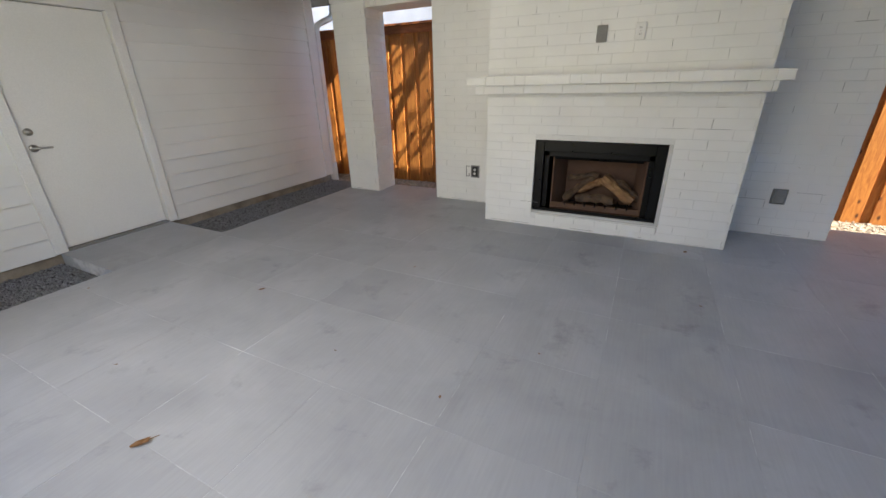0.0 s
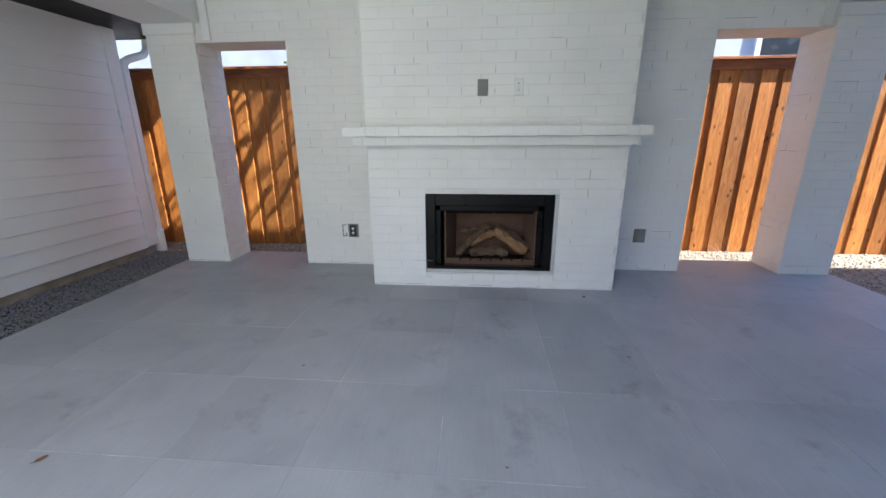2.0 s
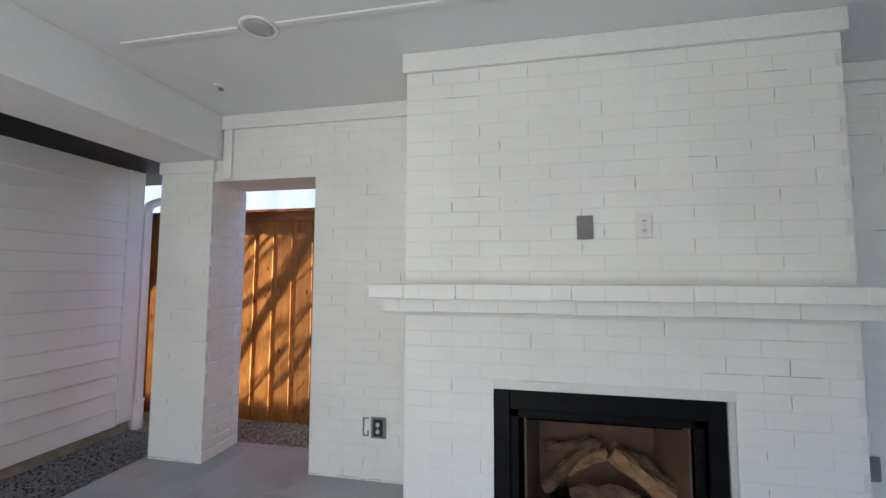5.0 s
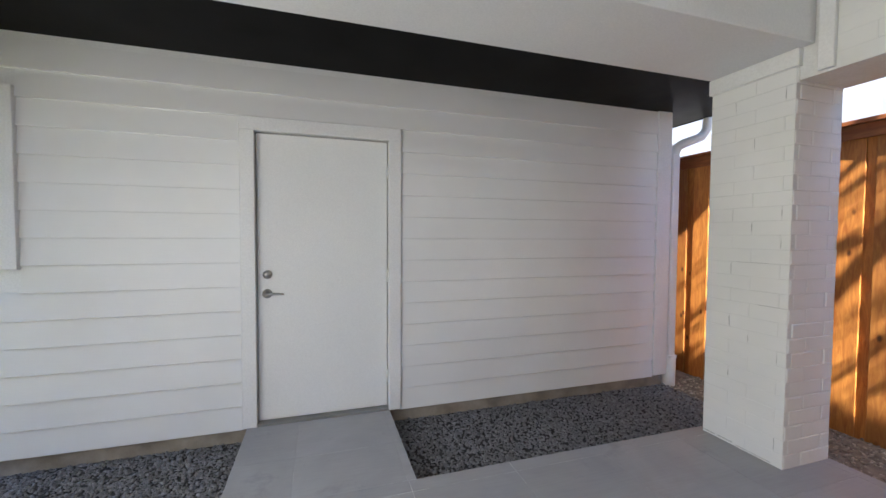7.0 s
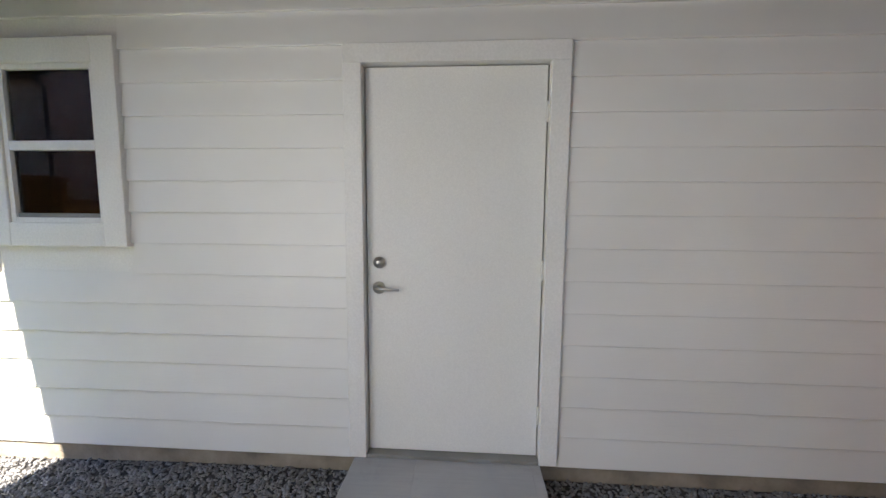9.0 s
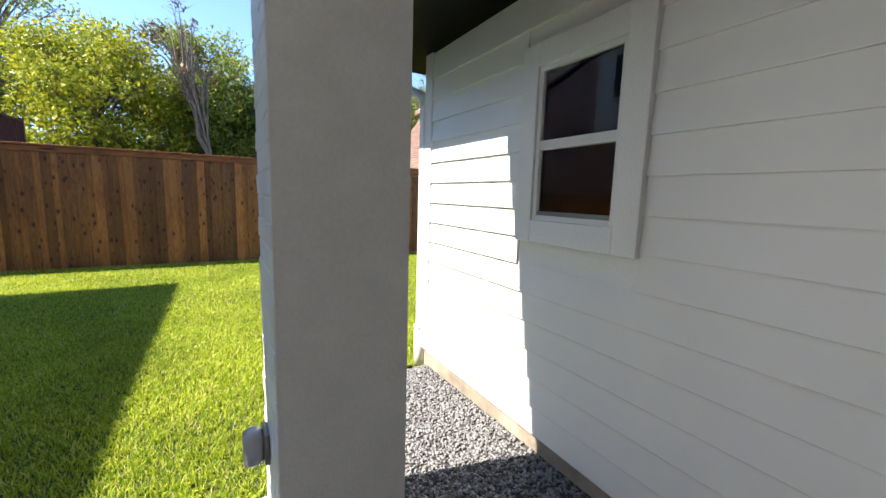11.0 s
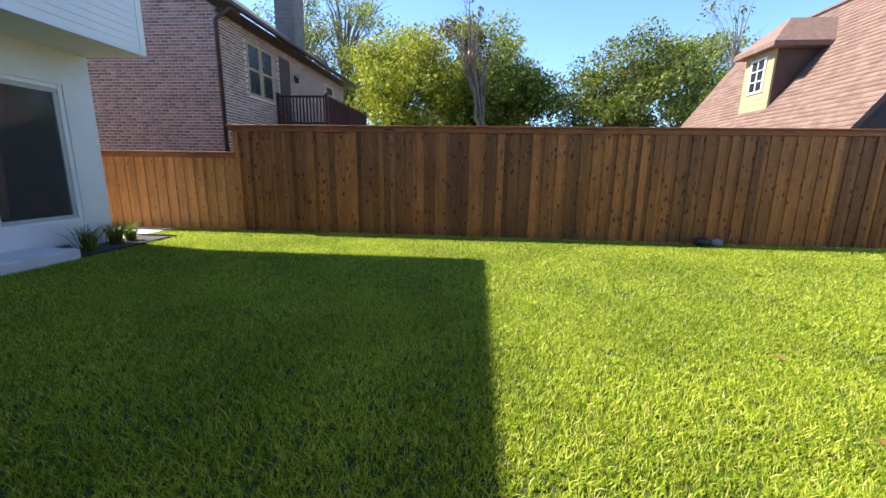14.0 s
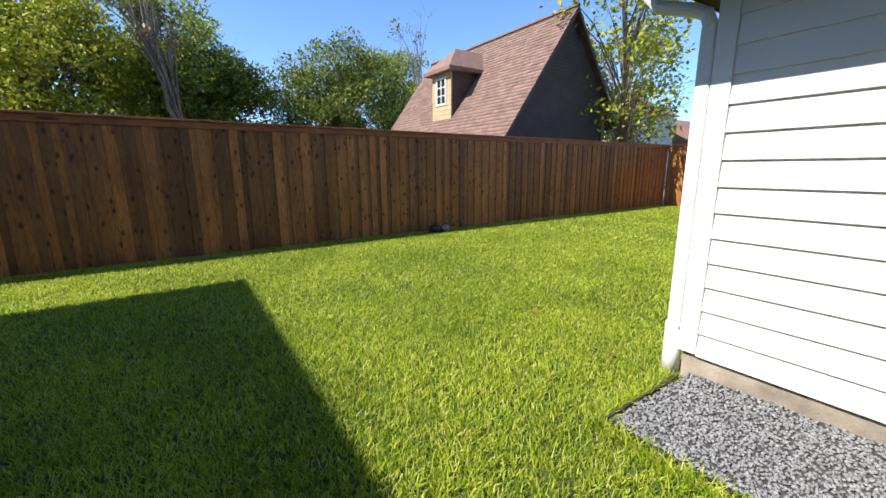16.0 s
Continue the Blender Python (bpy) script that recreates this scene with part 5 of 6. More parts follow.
v = [bm.verts.new(p) for p in ((BX - 0.45, BY + 0.3, BZ + 0.0), (BX - 0.45, -20.4, BZ), (9.5, -20.4, BZ + 3.65), (9.5, BY + 0.3, BZ + 3.65), (14.9, BY + 0.3, BZ), (14.9, -20.4, BZ),
                               (BX - 0.45, BY + 0.3, BZ + 0.12), (BX - 0.45, -20.4, BZ + 0.12), (9.5, -20.4, BZ + 3.77), (9.5, BY + 0.3, BZ + 3.77), (14.9, BY + 0.3, BZ + 0.12), (14.9, -20.4, BZ + 0.12))]
for q in ((0, 1, 2, 3), (3, 2, 5, 4), (6, 7, 8, 9), (9, 8, 11, 10), (0, 1, 7, 6), (4, 5, 11, 10), (0, 3, 9, 6), (3, 4, 10, 9), (1, 2, 8, 7), (2, 5, 11, 8)):
    bm.faces.new([v[i] for i in q])
part("roof", bm, GREY_SHINGLE, nb, "dark shingled gable roof")
part("gutter", box(BX - 0.58, BX - 0.452, -20.4, BY + 0.32, BZ - 0.02, BZ + 0.1, bevel=0.02), BROWN_TRIM, nb, "dark brown gutter")
part("eave_soffit", box(BX - 0.45, BX - 0.002, -20.0, BY, BZ - 0.06, BZ - 0.035), BROWN_TRIM, nb, "brown eave soffit")
part("downpipe", tube(bmesh.new(), [(BX - 0.5, BY + 0.1, BZ - 0.02), (BX - 0.06, BY + 0.07, BZ - 0.3), (BX - 0.06, BY + 0.07, 0.5)], 0.055, 8), BROWN_TRIM, nb, "dark brown downpipe", True)
for y0, y1, z0, z1 in ((-12.37, -11.68, 3.25, 4.72), (-13.12, -12.43, 3.25, 4.72), (-18.5, -17.7, 3.95, 4.7)):
    bm = bmesh.new()
    bx(bm, BX - 0.03, BX - 0.004, y0, y0 + 0.07, z0, z1)
    bx(bm, BX - 0.03, BX - 0.004, y1 - 0.07, y1, z0, z1)
    for z in (z0, (z0 + z1) / 2 - 0.03, z1 - 0.07):
        bx(bm, BX - 0.03, BX - 0.004, y0 + 0.07, y1 - 0.07, z, z + 0.07)
    w = part("window", bm, TAN_PAINT, nb, "tan framed sash window")
    part("pane", box(BX - 0.016, BX - 0.01, y0 + 0.07, y1 - 0.07, z0 + 0.07, z1 - 0.07), VASE_GLAZE, w, "dark reflecting glass")
part("balcony_door", box(BX - 0.03, BX - 0.004, -14.32, -13.58, 2.5, 4.8, bevel=0.01), BROWN_TRIM, nb, "dark brown door")
lamp = part("wall_lamp", bx(bx(bmesh.new(), BX - 0.06, BX - 0.012, -14.75, -14.65, 4.3, 4.42, 0.01), BX - 0.16, BX - 0.06, -14.77, -14.63, 4.16, 4.36, 0.02), BLACK_PLASTIC, nb, "black wall lamp")
BL, BN, BF, BZ0, BZ1 = 2.85, -13.25, -17.8, 2.5, 3.5
bal = part("balcony", box(BL, BX - 0.002, BF, BN, BZ0 - 0.22, BZ0, bevel=0.01), BALCONY_RED, nb, "dark red painted wooden balcony")
bm = bmesh.new()
for z in (BZ1 - 0.06, BZ0 + 0.1):
    bx(bm, BL, BL + 0.07, BF, BN, z, z + 0.06)
    bx(bm, BL + 0.07, BX - 0.03, BN - 0.07, BN, z, z + 0.06)
part("handrail", bm, BALCONY_RED, bal)
for x, y in ((BL + 0.035, BN - 0.035), (BL + 0.035, BF + 0.04), (BL + 0.035, -15.5), (BX - 0.08, BN - 0.035)):
    part("post", box(x - 0.05, x + 0.05, y - 0.05, y + 0.05, BZ0, BZ1 + 0.08, bevel=0.008), BALCONY_RED, bal)
for i in range(40):
    y = BF + 0.06 + i * (BN - BF - 0.1) / 39
    part("baluster", box(BL + 0.02, BL + 0.055, y - 0.02, y + 0.02, BZ0 + 0.16, BZ1 - 0.06), BALCONY_RED, bal)
for i in range(14):
    x = BL + 0.14 + i * (BX - BL - 0.25) / 13
    part("baluster", box(x - 0.018, x + 0.018, BN - 0.055, BN - 0.02, BZ0 + 0.16, BZ1 - 0.06), BALCONY_RED, bal)
ch = part("chimney", box(5.46, 6.24, -17.75, -16.85, 5.4, 8.25, bevel=0.01), CHIMNEY_GREY, nb, "grey boarded chimney")
for i in range(14):
    part("board", box(5.445, 6.255, -17.765, -16.835, 5.9 + i * 0.165, 5.9 + i * 0.165 + 0.155), CHIMNEY_GREY, ch)
part("cap", box(5.41, 6.29, -17.8, -16.8, 8.25, 8.32, bevel=0.02), BROWN_TRIM, ch)
part("flue", lathe(bmesh.new(), (5.85, -17.3, 8.32), (0, 0, 1), [(0, 0.16), (0.16, 0.16), (0.24, 0.24), (0.34, 0.2)], 16), BROWN_TRIM, ch, "metal flue")
e = anchor("satellite_dish", (4.85, -11.62, 5.7), "grey satellite dish on the brick house roof", "satellite dish")
part("dish", lathe(bmesh.new(), (4.62, -11.62, 6.40), (-0.35, 0.75, 0.35), [(0, 0.05), (0.02, 0.15), (0.07, 0.27), (0.075, 0.28), (0.03, 0.16), (0.012, 0.05)], 24), DISH, e, "", True)
part("mast", tube(bmesh.new(), [(4.86, -11.64, 5.72), (4.84, -11.66, 6.1), (4.64, -11.64, 6.39)], 0.025, 8), DISH, e)
part("feed_arm", tube(bmesh.new(), [(4.66, -11.60, 6.2), (4.78, -11.28, 6.30), (4.84, -11.22, 6.42)], 0.015, 6), DISH, e)
part("feed_horn", box(4.81, 4.88, -11.26, -11.18, 6.39, 6.49, bevel=0.012), GREY_PLASTIC, e)

# ---- brown gabled neighbour ----
AX, AZ, RX, RZ_, AN, AF, BACK = -10.31, 2.26, -13.48, 6.54, -10.0, -19.0, -15.6
SL = (RZ_ - AZ) / (AX - RX)
br = anchor("house", (-13.0, -14.0, LAWN), "brown house with steep shingled roof and dormer", "house")
bm = bmesh.new()
prism(bm, [(AX - 0.25, LAWN - 0.2), (AX - 0.25, AZ + 0.18), (RX, RZ_ - 0.16), (BACK, RZ_ - 0.16 - SL * (RX - BACK) * 0.9), (BACK, LAWN - 0.2)], AF + 0.2, AN - 0.12, "y")
gab = part("wall", bm, DARK_SIDING, br, "dark brown boarded gable wall")
for i in range(44):
    z = 1.5 + i * 0.115
    xr = min(AX - 0.3, RX + (RZ_ - 0.25 - z) / SL)
    xl = max(BACK, RX - (RZ_ - 0.25 - z) / SL)
    if xr - xl > 0.1:
        part("siding_board", prism(bmesh.new(), [(AN - 0.12, z), (AN - 0.098, z), (AN - 0.112, z + 0.115), (AN - 0.12, z + 0.115)], xl, xr, "x"), DARK_SIDING, gab)
bm = bmesh.new()
lo = (AX + 0.35, AZ - 0.35 * SL)
prism(bm, [lo, (RX, RZ_), (BACK - 0.6, RZ_ - (RX - BACK + 0.6) * SL), (BACK - 0.6, RZ_ - (RX - BACK + 0.6) * SL - 0.18), (RX, RZ_ - 0.18), (lo[0], lo[1] - 0.18)], AF, AN + 0.12, "y")
rf = part("roof", bm, BROWN_TRIM, br, "steep roof deck with brown verge board")
ups = Vector((RX - lo[0], 0, RZ_ - lo[1]))
shingle_rows(rf, (lo[0], AF, lo[1]), (0, 1, 0), ups, AN + 0.12 - AF, ups.length, SHINGLE, None, 0.34, 0.16, 3)
part("ridge_cap", tube(bmesh.new(), [(RX, AF, RZ_ + 0.02), (RX, AN + 0.12, RZ_ + 0.02)], 0.07, 6), SHINGLE, br)
part("gable_vent", box(RX - 0.42, RX - 0.12, AN - 0.12, AN - 0.09, 5.35, 5.95, bevel=0.01), BLACK_PLASTIC, br, "black gable vent")
part("corner_pipe", tube(bmesh.new(), [(BACK + 0.1, AN - 0.06, -0.2), (BACK + 0.1, AN - 0.06, 4.4)], 0.05, 8), GREY_PLASTIC, br, "grey downpipe", True)
DXF, D0, D1, DZ0, DZT = -11.0, -15.08, -13.75, 3.2, 4.95
dm = part("dormer", box(-12.6, DXF, D0, D1, DZ0 - 0.3, DZT), TAN_PAINT, br, "tan boarded dormer")
for i in range(10):
    z = DZ0 + i * 0.175
    part("siding_board", bx(bmesh.new(), DXF, DXF + 0.015, D0, D1, z, z + 0.165), TAN_PAINT, dm)
part("dormer_cheek", box(-12.58, DXF - 0.05, D1, D1 + 0.014, DZ0 - 0.3, DZT - 0.01), BROWN_TRIM, dm, "brown cheek")
bm = bmesh.new()
o = 0.28
p = [(DXF + o, D0 - o, DZT), (DXF + o, D1 + o, DZT), (-13.2, D1 + o, DZT), (-13.2, D0 - o, DZT)]
q = [(x, y, z + 0.14) for x, y, z in p]
ap = [(-11.7, (D0 + D1) / 2, 6.0), (-13.2, (D0 + D1) / 2, 6.0)]
v = [bm.verts.new(k) for k in p + q + ap]
for f in ((3, 2, 1, 0), (0, 1, 5, 4), (1, 2, 6, 5), (2, 3, 7, 6), (3, 0, 4, 7), (4, 5, 8), (5, 6, 9, 8), (6, 7, 9), (7, 4, 8, 9)):
    bm.faces.new([v[i] for i in f])
part("dormer_roof", bm, SHINGLE, dm, "small hipped shingle roof")
wyc = (D0 + D1) / 2
bm = bmesh.new()
for a in ((wyc - 0.36, wyc - 0.28), (wyc + 0.28, wyc + 0.36), (wyc - 0.02, wyc + 0.02)):
    bx(bm, DXF + 0.016, DXF + 0.045, *a, 3.75, 4.8)
for z in (3.75, 4.1, 4.42, 4.73):
    bx(bm, DXF + 0.016, DXF + 0.044, wyc - 0.28, wyc + 0.28, z, z + (0.07 if z in (3.75, 4.73) else 0.03))
dw = part("dormer_window", bm, WHITE_PLASTIC, dm, "white lattice window")
part("pane", box(DXF + 0.017, DXF + 0.024, wyc - 0.28, wyc + 0.28, 3.82, 4.73), VASE_GLAZE, dw, "dark glass")

# ---- farther houses ----
def plain_house(x0, x1, y0, y1, z1, ridge, along, wall, roof, label, wins=()):
    e = anchor("house", ((x0 + x1) / 2, (y0 + y1) / 2, LAWN), label, "house", "neighbour houses")
    w = part("wall", box(x0, x1, y0, y1, LAWN - 0.2, z1), wall, e)
    bm = bmesh.new()
    if along == "x":
        prism(bm, [(y0 - 0.4, z1), (y1 + 0.4, z1), ((y0 + y1) / 2, ridge)], x0 - 0.4, x1 + 0.4, "x")
    else:
        prism(bm, [(x0 - 0.4, z1), (x1 + 0.4, z1), ((x0 + x1) / 2, ridge)], y0 - 0.4, y1 + 0.4, "y")
    part("roof", bm, roof, e, "shingled gable roof")
    for (a0, a1, b0, b1, y, s) in wins:
        bm = bmesh.new()
        g = 0.09
        bx(bm, a0, a0 + g, y, y + s * 0.05, b0, b1)
        bx(bm, a1 - g, a1, y, y + s * 0.05, b0, b1)
        bx(bm, a0 + g, a1 - g, y, y + s * 0.05, b0, b0 + g)
        bx(bm, a0 + g, a1 - g, y, y + s * 0.05, b1 - g, b1)
        wn_ = part("window", bm, TRIM, e, "white cased window")
        part("pane", box(a0 + g, a1 - g, y, y + s * 0.02, b0 + g, b1 - g), VASE_GLAZE, wn_, "dark glass")
    return e


plain_house(-41.0, -31.3, -28.0, -20.0, 5.8, 8.2, "x", GREY_SIDING, SHINGLE, "pale grey house beyond the brown one", ((-37.6, -36.2, 4.0, 5.3, -20.0, 1),))
plain_house(-60.0, -44.0, -26.0, -18.0, 3.6, 6.0, "x", TAN_PAINT, SHINGLE, "low tan house far down the street")
plain_house(-12.5, 1.0, 9.6, 16.0, 6.0, 8.6, "x", GREY_SIDING, GREY_SHINGLE, "pale grey house behind the patio fence", ((-4.2, -3.2, 3.1, 4.4, 9.6, -1),))
plain_house(2.2, 12.0, 8.6, 16.0, 6.0, 8.6, "x", GREY_SIDING, GREY_SHINGLE, "pale grey house behind the patio fence", ((4.5, 5.9, 2.45, 4.2, 8.6, -1),))

# ---- trees ----
tree(1, (3.2, -30.0, LAWN), (3.4, -30.0, 9.8), 5.0, 0.22, 170, 38000, 0.13, LEAF_YELLOW, "dense yellow-green broadleaf tree behind the fence", "trees behind the fence", low=0.12)
tree(2, (-4.0, -31.5, LAWN), (-4.2, -31.5, 8.2), 4.2, 0.22, 150, 32000, 0.13, LEAF_GREEN, "dense green broadleaf tree behind the fence", "trees behind the fence", low=0.12)
tree(3, (-3.4, -27.5, LAWN), (-0.4, -27.5, 11.8), 2.2, 0.20, 34, 700, 0.12, LEAF_BROWN, "leaning half-dead tree with bare twigs", "trees behind the fence", bare=0.45, low=0.55)
tree(4, (-1.6, -33.0, LAWN), (-2.2, -33.0, 11.6), 4.2, 0.25, 100, 20000, 0.13, LEAF_PALE, "loose pale green tree behind the fence", "trees behind the fence", low=0.35)
tree(5, (9.0, -34.0, LAWN), (9.2, -34.0, 15.2), 4.6, 0.32, 90, 8000, 0.11, LEAF_PALE, "tall airy yellowing tree behind the brick house", "trees behind the fence", bare=0.2, low=0.3)
tree(6, (13.5, -36.0, LAWN), (13.5, -36.0, 14.5), 4.5, 0.32, 80, 8000, 0.12, LEAF_GREEN, "tall green tree behind the brick house", "trees behind the fence", low=0.3)
tree(7, (-13.0, -32.0, LAWN), (-13.4, -32.0, 10.2), 4.6, 0.25, 150, 30000, 0.13, LEAF_GREEN, "dense green tree behind the fence", "trees behind the fence", low=0.12)
tree(8, (-18.5, -34.0, LAWN), (-18.5, -34.0, 11.2), 4.6, 0.25, 100, 14000, 0.13, LEAF_PALE, "pale green tree behind the brown house", "trees behind the fence", low=0.15)
tree(9, (-16.2, -9.4, LAWN), (-14.9, -9.3, 8.9), 3.0, 0.10, 46, 2400, 0.11, LEAF_YELLOW, "young yellow-green tree overhanging the fence corner", "trees behind the fence", low=0.34, spread=0.55)
tree(10, (-26.0, -16.0, LAWN), (-26.0, -16.0, 9.5), 4.0, 0.2, 60, 4500, 0.15, LEAF_GREEN, "green tree down the gardens", "trees behind the fence", low=0.2)
# Unseen tree with extra limbs, placed to cast dappled shade on the patio fence.
SHADE = tree(11, (0.15, 7.2, LAWN), (0.2, 4.95, 6.3), 1.5, 0.085, 30, 620, 0.07, LEAF_GREEN, "unseen slender tree placed to dapple the patio fence with shade", "side yard trees", low=0.55, bare=0.3, spread=0.75)
for a, b, r in (((-1.1, 5.0, 3.15), (0.35, 5.02, 5.5), 0.05), ((-0.25, 5.05, 3.9), (0.45, 5.0, 4.75), 0.022), ((0.35, 5.0, 3.3), (0.95, 5.02, 4.6), 0.03), ((-1.6, 5.1, 3.6), (-0.2, 5.0, 4.7), 0.03), ((-0.2, 5.05, 3.5), (0.9, 5.05, 5.2), 0.035)):
    part("limb", tube(bmesh.new(), [a, Vector(a).lerp(Vector(b), 0.5) + Vector((0.04, 0, 0.05)), b], [r * 0.6, r * 0.85, r], 6), BARK, SHADE, smooth=True)
tree(12, (-15.0, -22.0, LAWN), (-14.3, -22.0, 10.2), 2.0, 0.07, 16, 160, 0.09, LEAF_GREEN, "thin sapling rising behind the brown roof", "trees behind the fence", bare=0.5, low=0.7)
for i, (x, y, h) in enumerate(((18, -46, 11), (-26, -40, 10), (-38, -38, 11), (-50, -10, 10), (-48, 12, 10))):
    tree(20 + i, (x, y, LAWN), (x + 0.3, y, h), 5.5, 0.3, 80, 6000, 0.22, LEAF_GREEN if i % 2 else LEAF_PALE, "broadleaf tree in the distance", "distant trees", low=0.1)

# ---- lawn clutter ----
e = anchor("drain_outlet", (-6.6, -8.25, LAWN), "small dark drain outlet at the foot of the fence", "drain")
part("body", lathe(bmesh.new(), (-6.6, -8.2, LAWN - 0.02), (0, 0, 1), [(0, 0.15), (0.14, 0.15), (0.18, 0.12), (0.2, 0.05)], 16), BLACK_PLASTIC, e, "black plastic body", True)
part("cap", lathe(bmesh.new(), (-6.86, -8.16, LAWN - 0.02), (0.1, 0.2, 1), [(0, 0.1), (0.15, 0.1), (0.18, 0.06)], 14), GREY_PLASTIC, e, "grey cap", True)


def fallen_leaf(x, y, z, size, seed, group):
    rng = random.Random(seed)
    bm = bmesh.new()
    n = 9
    ring = [bm.verts.new((math.cos(2 * math.pi * i / n) * size * rng.uniform(0.6, 1.1), math.sin(2 * math.pi * i / n) * size * 0.6 * rng.uniform(0.6, 1.1), rng.uniform(0.002, 0.25 * size))) for i in range(n)]
    mid = bm.verts.new((0, 0, 0.002))
    for i in range(n):
        bm.faces.new((ring[i], ring[(i + 1) % n], mid))
    tube(bm, [(0, 0, 0.003), (size * 1.5, 0.1 * size, 0.006)], size * 0.03, 4)
    bmesh.ops.transform(bm, matrix=Matrix.Translation((x, y, z)) @ Matrix.Rotation(rng.uniform(0, 6.28), 4, "Z"), verts=bm.verts)
    return solid("dry_leaf", bm, DRY_LEAF, "curled dry brown leaf lying on the ground", "leaf", "", group)


for i, (x, y, s) in enumerate(((-1.525, 0.62, 0.042), (-2.177, 1.785, 0.026), (0.617, 3.763, 0.026), (-0.514, 1.389, 0.012), (-2.204, 0.852, 0.011), (-3.404, 1.247, 0.014), (-1.346, 2.57, 0.012), (0.654, 2.817, 0.012), (-0.167, 1.9, 0.010), (-1.2, 1.45, 0.010))):
    fallen_leaf(x, y, 0.002, s, 100 + i, "leaves on the patio")
for i, (x, y, s) in enumerate(((0.1, -3.62, 0.05), (1.13, -2.13, 0.045), (-6.1, -5.85, 0.07), (-4.5, -3.17, 0.05), (-4.31, -2.17, 0.045), (-9.25, -5.64, 0.09), (-7.8, -7.2, 0.06), (-5.0, -6.6, 0.05), (-3.74, -0.59, 0.045))):
    fallen_leaf(x, y, LAWN + 0.05 if y < -1.75 else bed_at(y) + 0.02, s, 200 + i, "leaves on the lawn")

# ---- gravel ----
rng = np.random.default_rng(5)
xy = np.concatenate((scatter(rng, 13000, GX - 0.01, SX0 - 0.01, -1.69, 1.48), scatter(rng, 9500, GX - 0.01, SX0 - 0.01, 2.49, GN), scatter(rng, 300, SX0, SX0 + 0.03, -1.69, -0.48)))
v, f = stones(rng, xy, np.array([bed_at(y) for y in xy[:, 1]]) - 0.013, 0.0125)
bulk("slate_gravel", v, f, GRAVEL, None, "loose dark grey slate chips along the garage", "gravel")
xy = np.concatenate((scatter(rng, 6500, -4.6, 3.6, 4.94, 5.7), scatter(rng, 2500, 3.21, 5.2, 3.2, 5.7)))
v, f = stones(rng, xy, BED + 0.018, 0.014)
bulk("tan_gravel", v, f, TAN_GRAVEL, None, "loose tan and grey gravel below the cedar fence", "gravel")

# ---- grass ----
rng = np.random.default_rng(9)


def lawn_places(n, x0, x1, y0, y1):
    q = scatter(rng, n, x0, x1, y0, y1)
    keep = ~((q[:, 0] < SX0 + 0.05) & (q[:, 1] > -1.72) & (q[:, 0] > -11.1)) & ~((q[:, 0] > -1.675) & (q[:, 1] > SY0 - 0.01)) & (q[:, 0] < 3.88 + 0.9 * (q[:, 1] < -7.42)) & ~((q[:, 0] > 3.86) & (q[:, 1] > -7.4))
    q = q[keep]
    tuft = np.sin(q[:, 0] * 23.1 + 3 * np.sin(q[:, 1] * 9.7)) * np.sin(q[:, 1] * 21.3 + 3 * np.sin(q[:, 0] * 11.9))
    return q[rng.uniform(-1.6, 0.6, len(q)) < tuft]


near = lawn_places(330000, -5.2, 2.2, -4.6, -0.45)
mid = lawn_places(260000, -9.0, 4.7, -8.42, -4.6)
side = np.concatenate((lawn_places(85000, -9.0, -5.2, -4.6, -0.5), lawn_places(30000, 2.2, 4.0, -4.6, -0.9)))
far = lawn_places(90000, -17.3, -9.0, -8.42, -1.7)
rim = np.concatenate((scatter(rng, 1500, SX0 + 0.046, SX0 + 0.13, -1.74, -0.47), scatter(rng, 1100, GX + 0.1, SX0 + 0.12, -1.80, -1.717)))
for n, q, h, w in (("lawn_grass", rim, 0.088, 0.0075), ("lawn_grass", near, 0.043, 0.0072), ("lawn_grass", mid, 0.044, 0.0095), ("lawn_grass", side, 0.046, 0.0095), ("lawn_grass", far, 0.052, 0.016)):
    v, f = blades(rng, q, LAWN, h, w, 1.3)
    bulk(n, v, f, GRASS, None, "short bright green lawn grass", "grass")

e = anchor("dry_weeds", (2.78, 5.35, BED), "pale dry weed stalks against the fence", "weeds")
r = np.random.default_rng(77)
v, f = blades(r, np.array((2.78, 5.35)) + r.normal(size=(16, 2)) * 0.06, BED, 0.30, 0.004, 1.2)
bulk("stalks", v, f, CURTAIN, e, "", "", "")
tree(60, (-2.72, 6.15, LAWN - 0.012), (-2.62, 6.12, 2.75), 0.32, 0.012, 16, 170, 0.04, LEAF_GREEN, "thin green vine growing above the fence", "", 0.0, "vine", "vine", low=0.8)

# ---- patio tiles ----
PT = 0.605
cols = [SX0 + 0.0] + [0.142 + PT * k for k in range(-6, 6) if SX0 + 0.05 < 0.142 + PT * k < SX1 - 0.05] + [SX1]
rws = [SY0] + [1.225 + PT * k for k in range(-4, 8) if SY0 + 0.05 < 1.225 + PT * k < SY1 - 0.05] + [SY1]
TILES = {}


def floor_tile(x0, x1, y0, y1):
    w, d = round(x1 - x0 - 0.0045, 3), round(y1 - y0 - 0.0045, 3)
    if (w, d) not in TILES:
        bm = bx(bmesh.new(), -w / 2, w / 2, -d / 2, d / 2, -0.008, 0.0, 0.0006)
        me = bpy.data.meshes.new("tile")
        bm.to_mesh(me)
        bm.free()
        me.materials.append(TILE)
        TILES[(w, d)] = me
    put_piece("tile", TILES[(w, d)], Matrix.Translation(((x0 + x1) / 2, (y0 + y1) / 2, random.uniform(-0.0003, 0.0003))), floor)


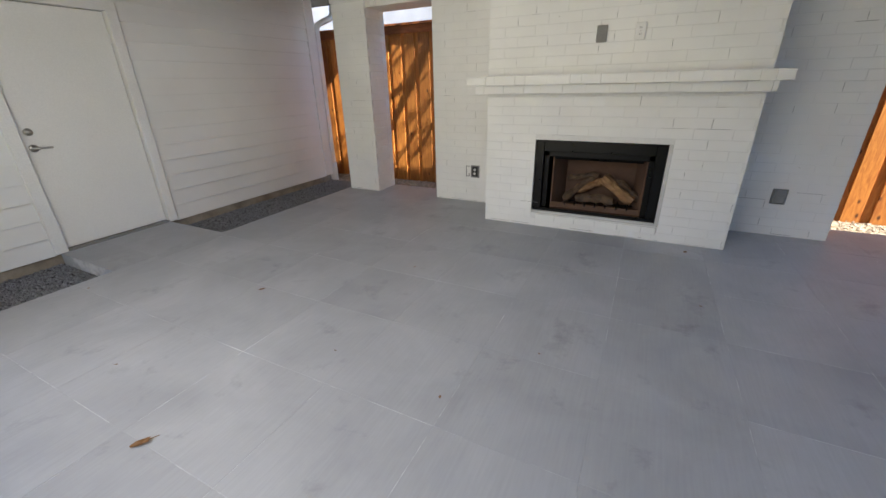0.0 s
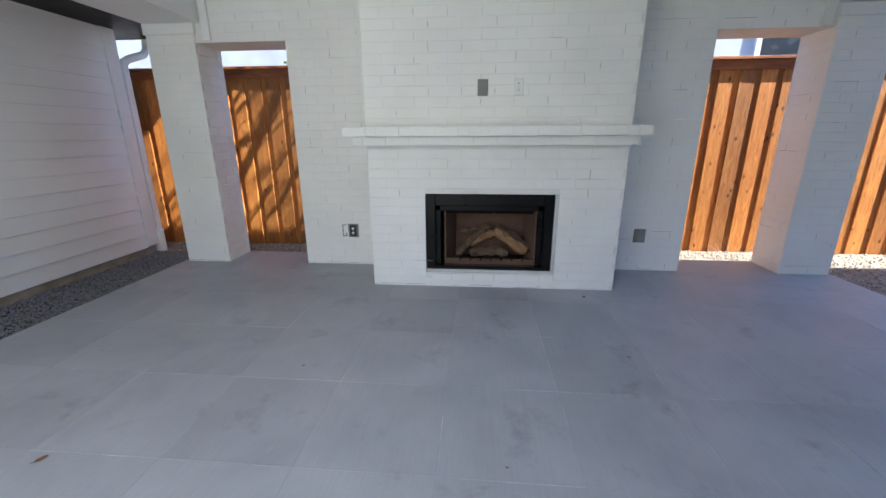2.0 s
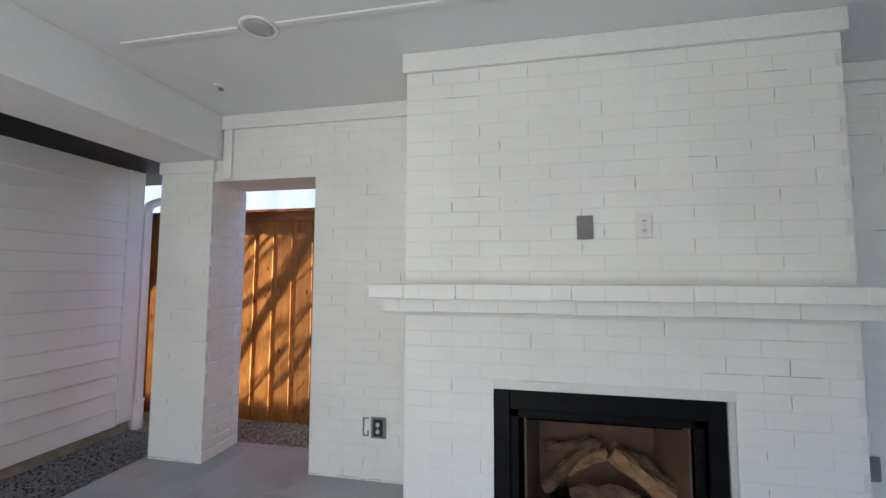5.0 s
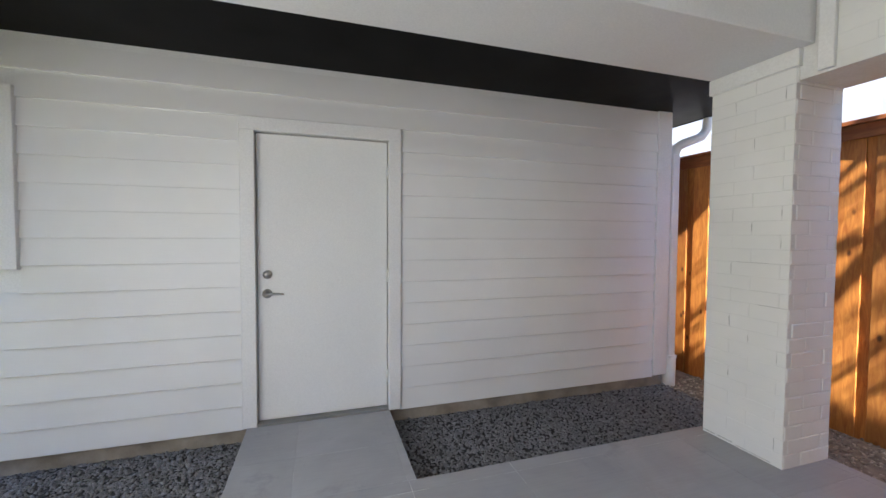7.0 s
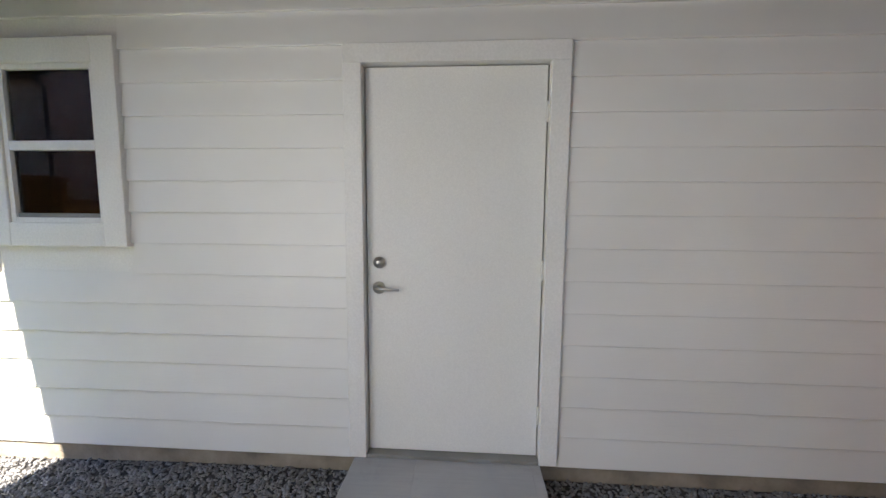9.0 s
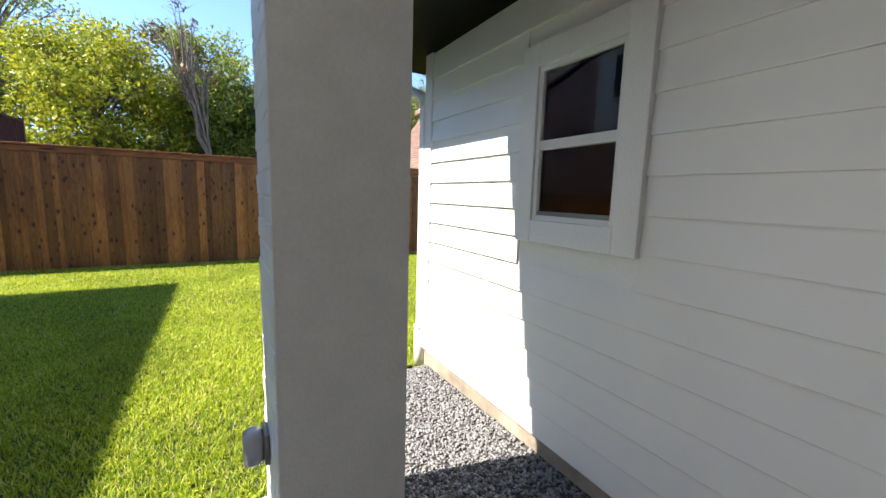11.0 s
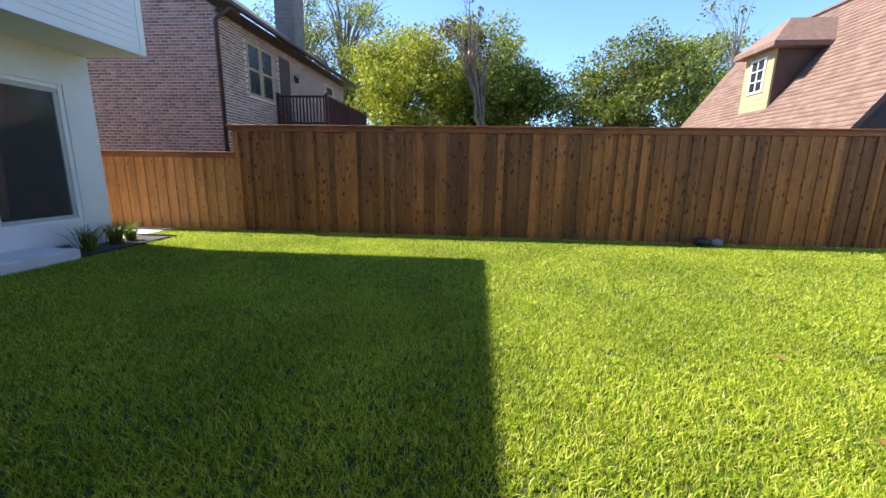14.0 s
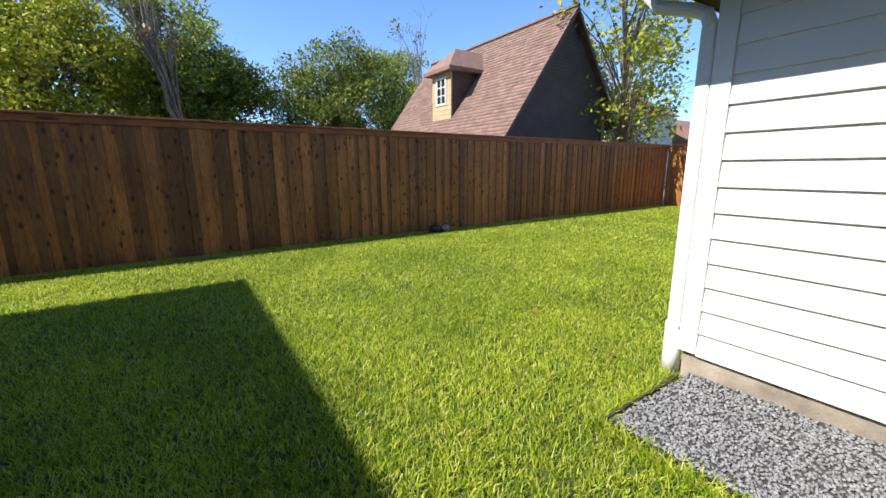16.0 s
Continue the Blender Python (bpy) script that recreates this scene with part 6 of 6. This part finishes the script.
for x0, x1 in zip(cols, cols[1:]):
    for y0, y1 in zip(rws, rws[1:]):
        y0c = max(y0, -0.46)
        if y1 - y0c > 0.05:
            floor_tile(x0, x1, y0c, y1)
for x0, x1 in ((GX + 0.02, -3.99), (-3.99, SX0 - 0.002)):
    for y0, y1 in ((1.49, 1.83), (1.83, 2.43), (2.43, 2.48)):
        floor_tile(x0, x1, y0, y1)

# ---- lap siding ----
LAP = 0.1655


def lap_board(parent, x, y0, y1, z, out, lap, thick=0.020):
    """One board along y whose lower edge stands out; out is +1 or -1 along x."""
    me_key = ("lap", round(y1 - y0, 2), out, round(lap, 4))
    if me_key not in PIECES:
        l = y1 - y0
        me = bpy.data.meshes.new("siding_board")
        pr = [(0.0, 0.0), (out * thick, 0.0), (out * (thick + 0.001), 0.004), (out * 0.004, lap + 0.008), (0.0, lap + 0.008)]
        vv = [(a, -l / 2, b) for a, b in pr] + [(a, l / 2, b) for a, b in pr]
        me.from_pydata(vv, [], [(0, 1, 2, 3, 4), (9, 8, 7, 6, 5)] + [(k, k + 5, (k + 1) % 5 + 5, (k + 1) % 5) for k in range(5)])
        me.materials.append(SIDING)
        PIECES[me_key] = me
    put_piece("siding_board", PIECES[me_key], Matrix.Translation((x, (y0 + y1) / 2, z)), parent)


for k in range(16):
    z = -0.012 + k * LAP if k else -0.012
    if z + LAP > GT + 0.02:
        break
    zm = z + LAP / 2
    spans = [(GS + 0.103, 5.028)]
    for h0, h1, b0, b1 in ((DY0, DY1, 0.0, DZ1), (Y0, Y1, Z0, Z1)):
        if b0 - LAP * 0.5 < zm < b1 + LAP * 0.35:
            spans = [q for s, t in spans for q in ((s, min(t, h0)), (max(s, h1), t)) if q[1] - q[0] > 0.05]
    for s, t in spans:
        lap_board(wall_g, GX - 0.012, s, t, z, 1, LAP)
for k in range(24):
    lap_board(upper, HU + 0.012, HS + 0.10, HN, 3.04 + k * 0.113, -1, 0.113, 0.012)

# ---- bricks of patio wall, pillars and chimney ----
brick_face(wall_n, WX0, WY, 0, CHX0 - WX0, 0.0, 2.635, (), 21)
brick_face(wall_n, CHX1, WY, 0, WX1 - CHX1, 0.0, 2.635, (), 22, 0.1)
brick_face(wall_n, -2.885, WY, 0, WX0 + 2.885, HEAD, 2.635, (), 23)
brick_face(wall_n, WX1, WY, 0, 2.565 - WX1, HEAD, 2.635, (), 24)
brick_face(wall_n, WX0, WB, -90, WB - WY, 0.0, HEAD, (), 25)
brick_face(wall_n, WX1, WY, 90, WB - WY, 0.0, HEAD, (), 26)
brick_face(breast, CHX0, CH_Y, 0, CHX1 - CHX0, 0.0, 2.635, ((FX0 - CHX0, FX1 - CHX0, FZ0 - 0.07, FZ1 + 0.02), (-0.1, 3.0, 1.262, 1.415)), 27)
brick_face(breast, CHX0, WY, -90, WY - CH_Y, 0.0, 2.635, (), 28)
brick_face(breast, CHX1, CH_Y, 90, WY - CH_Y, 0.0, 2.635, (), 29)
for pil, x0, x1, y0, y1, sd in ((PILLAR_NW, -3.54, -3.05, 4.512, 4.91, 31), (PILLAR_NE, 2.69, 3.16, 4.512, 4.91, 35), (PILLAR_SW, -3.535, -3.07, -0.484, 0.0, 39)):
    for i, (px, py, tn, w) in enumerate(((x0, y0, 0, x1 - x0), (x1, y0, 90, y1 - y0), (x1, y1, 180, x1 - x0), (x0, y1, -90, y1 - y0))):
        if pil is PILLAR_SW and i == 2:
            continue
        brick_face(pil, px, py, tn, w, 0.0, 2.285, (), sd + i, 0.134 if i % 2 else 0.0, COURSE, (x1 - x0) / 1.75, 0.0045 if i == 1 else 0.0014 if i == 2 else 0.0018)
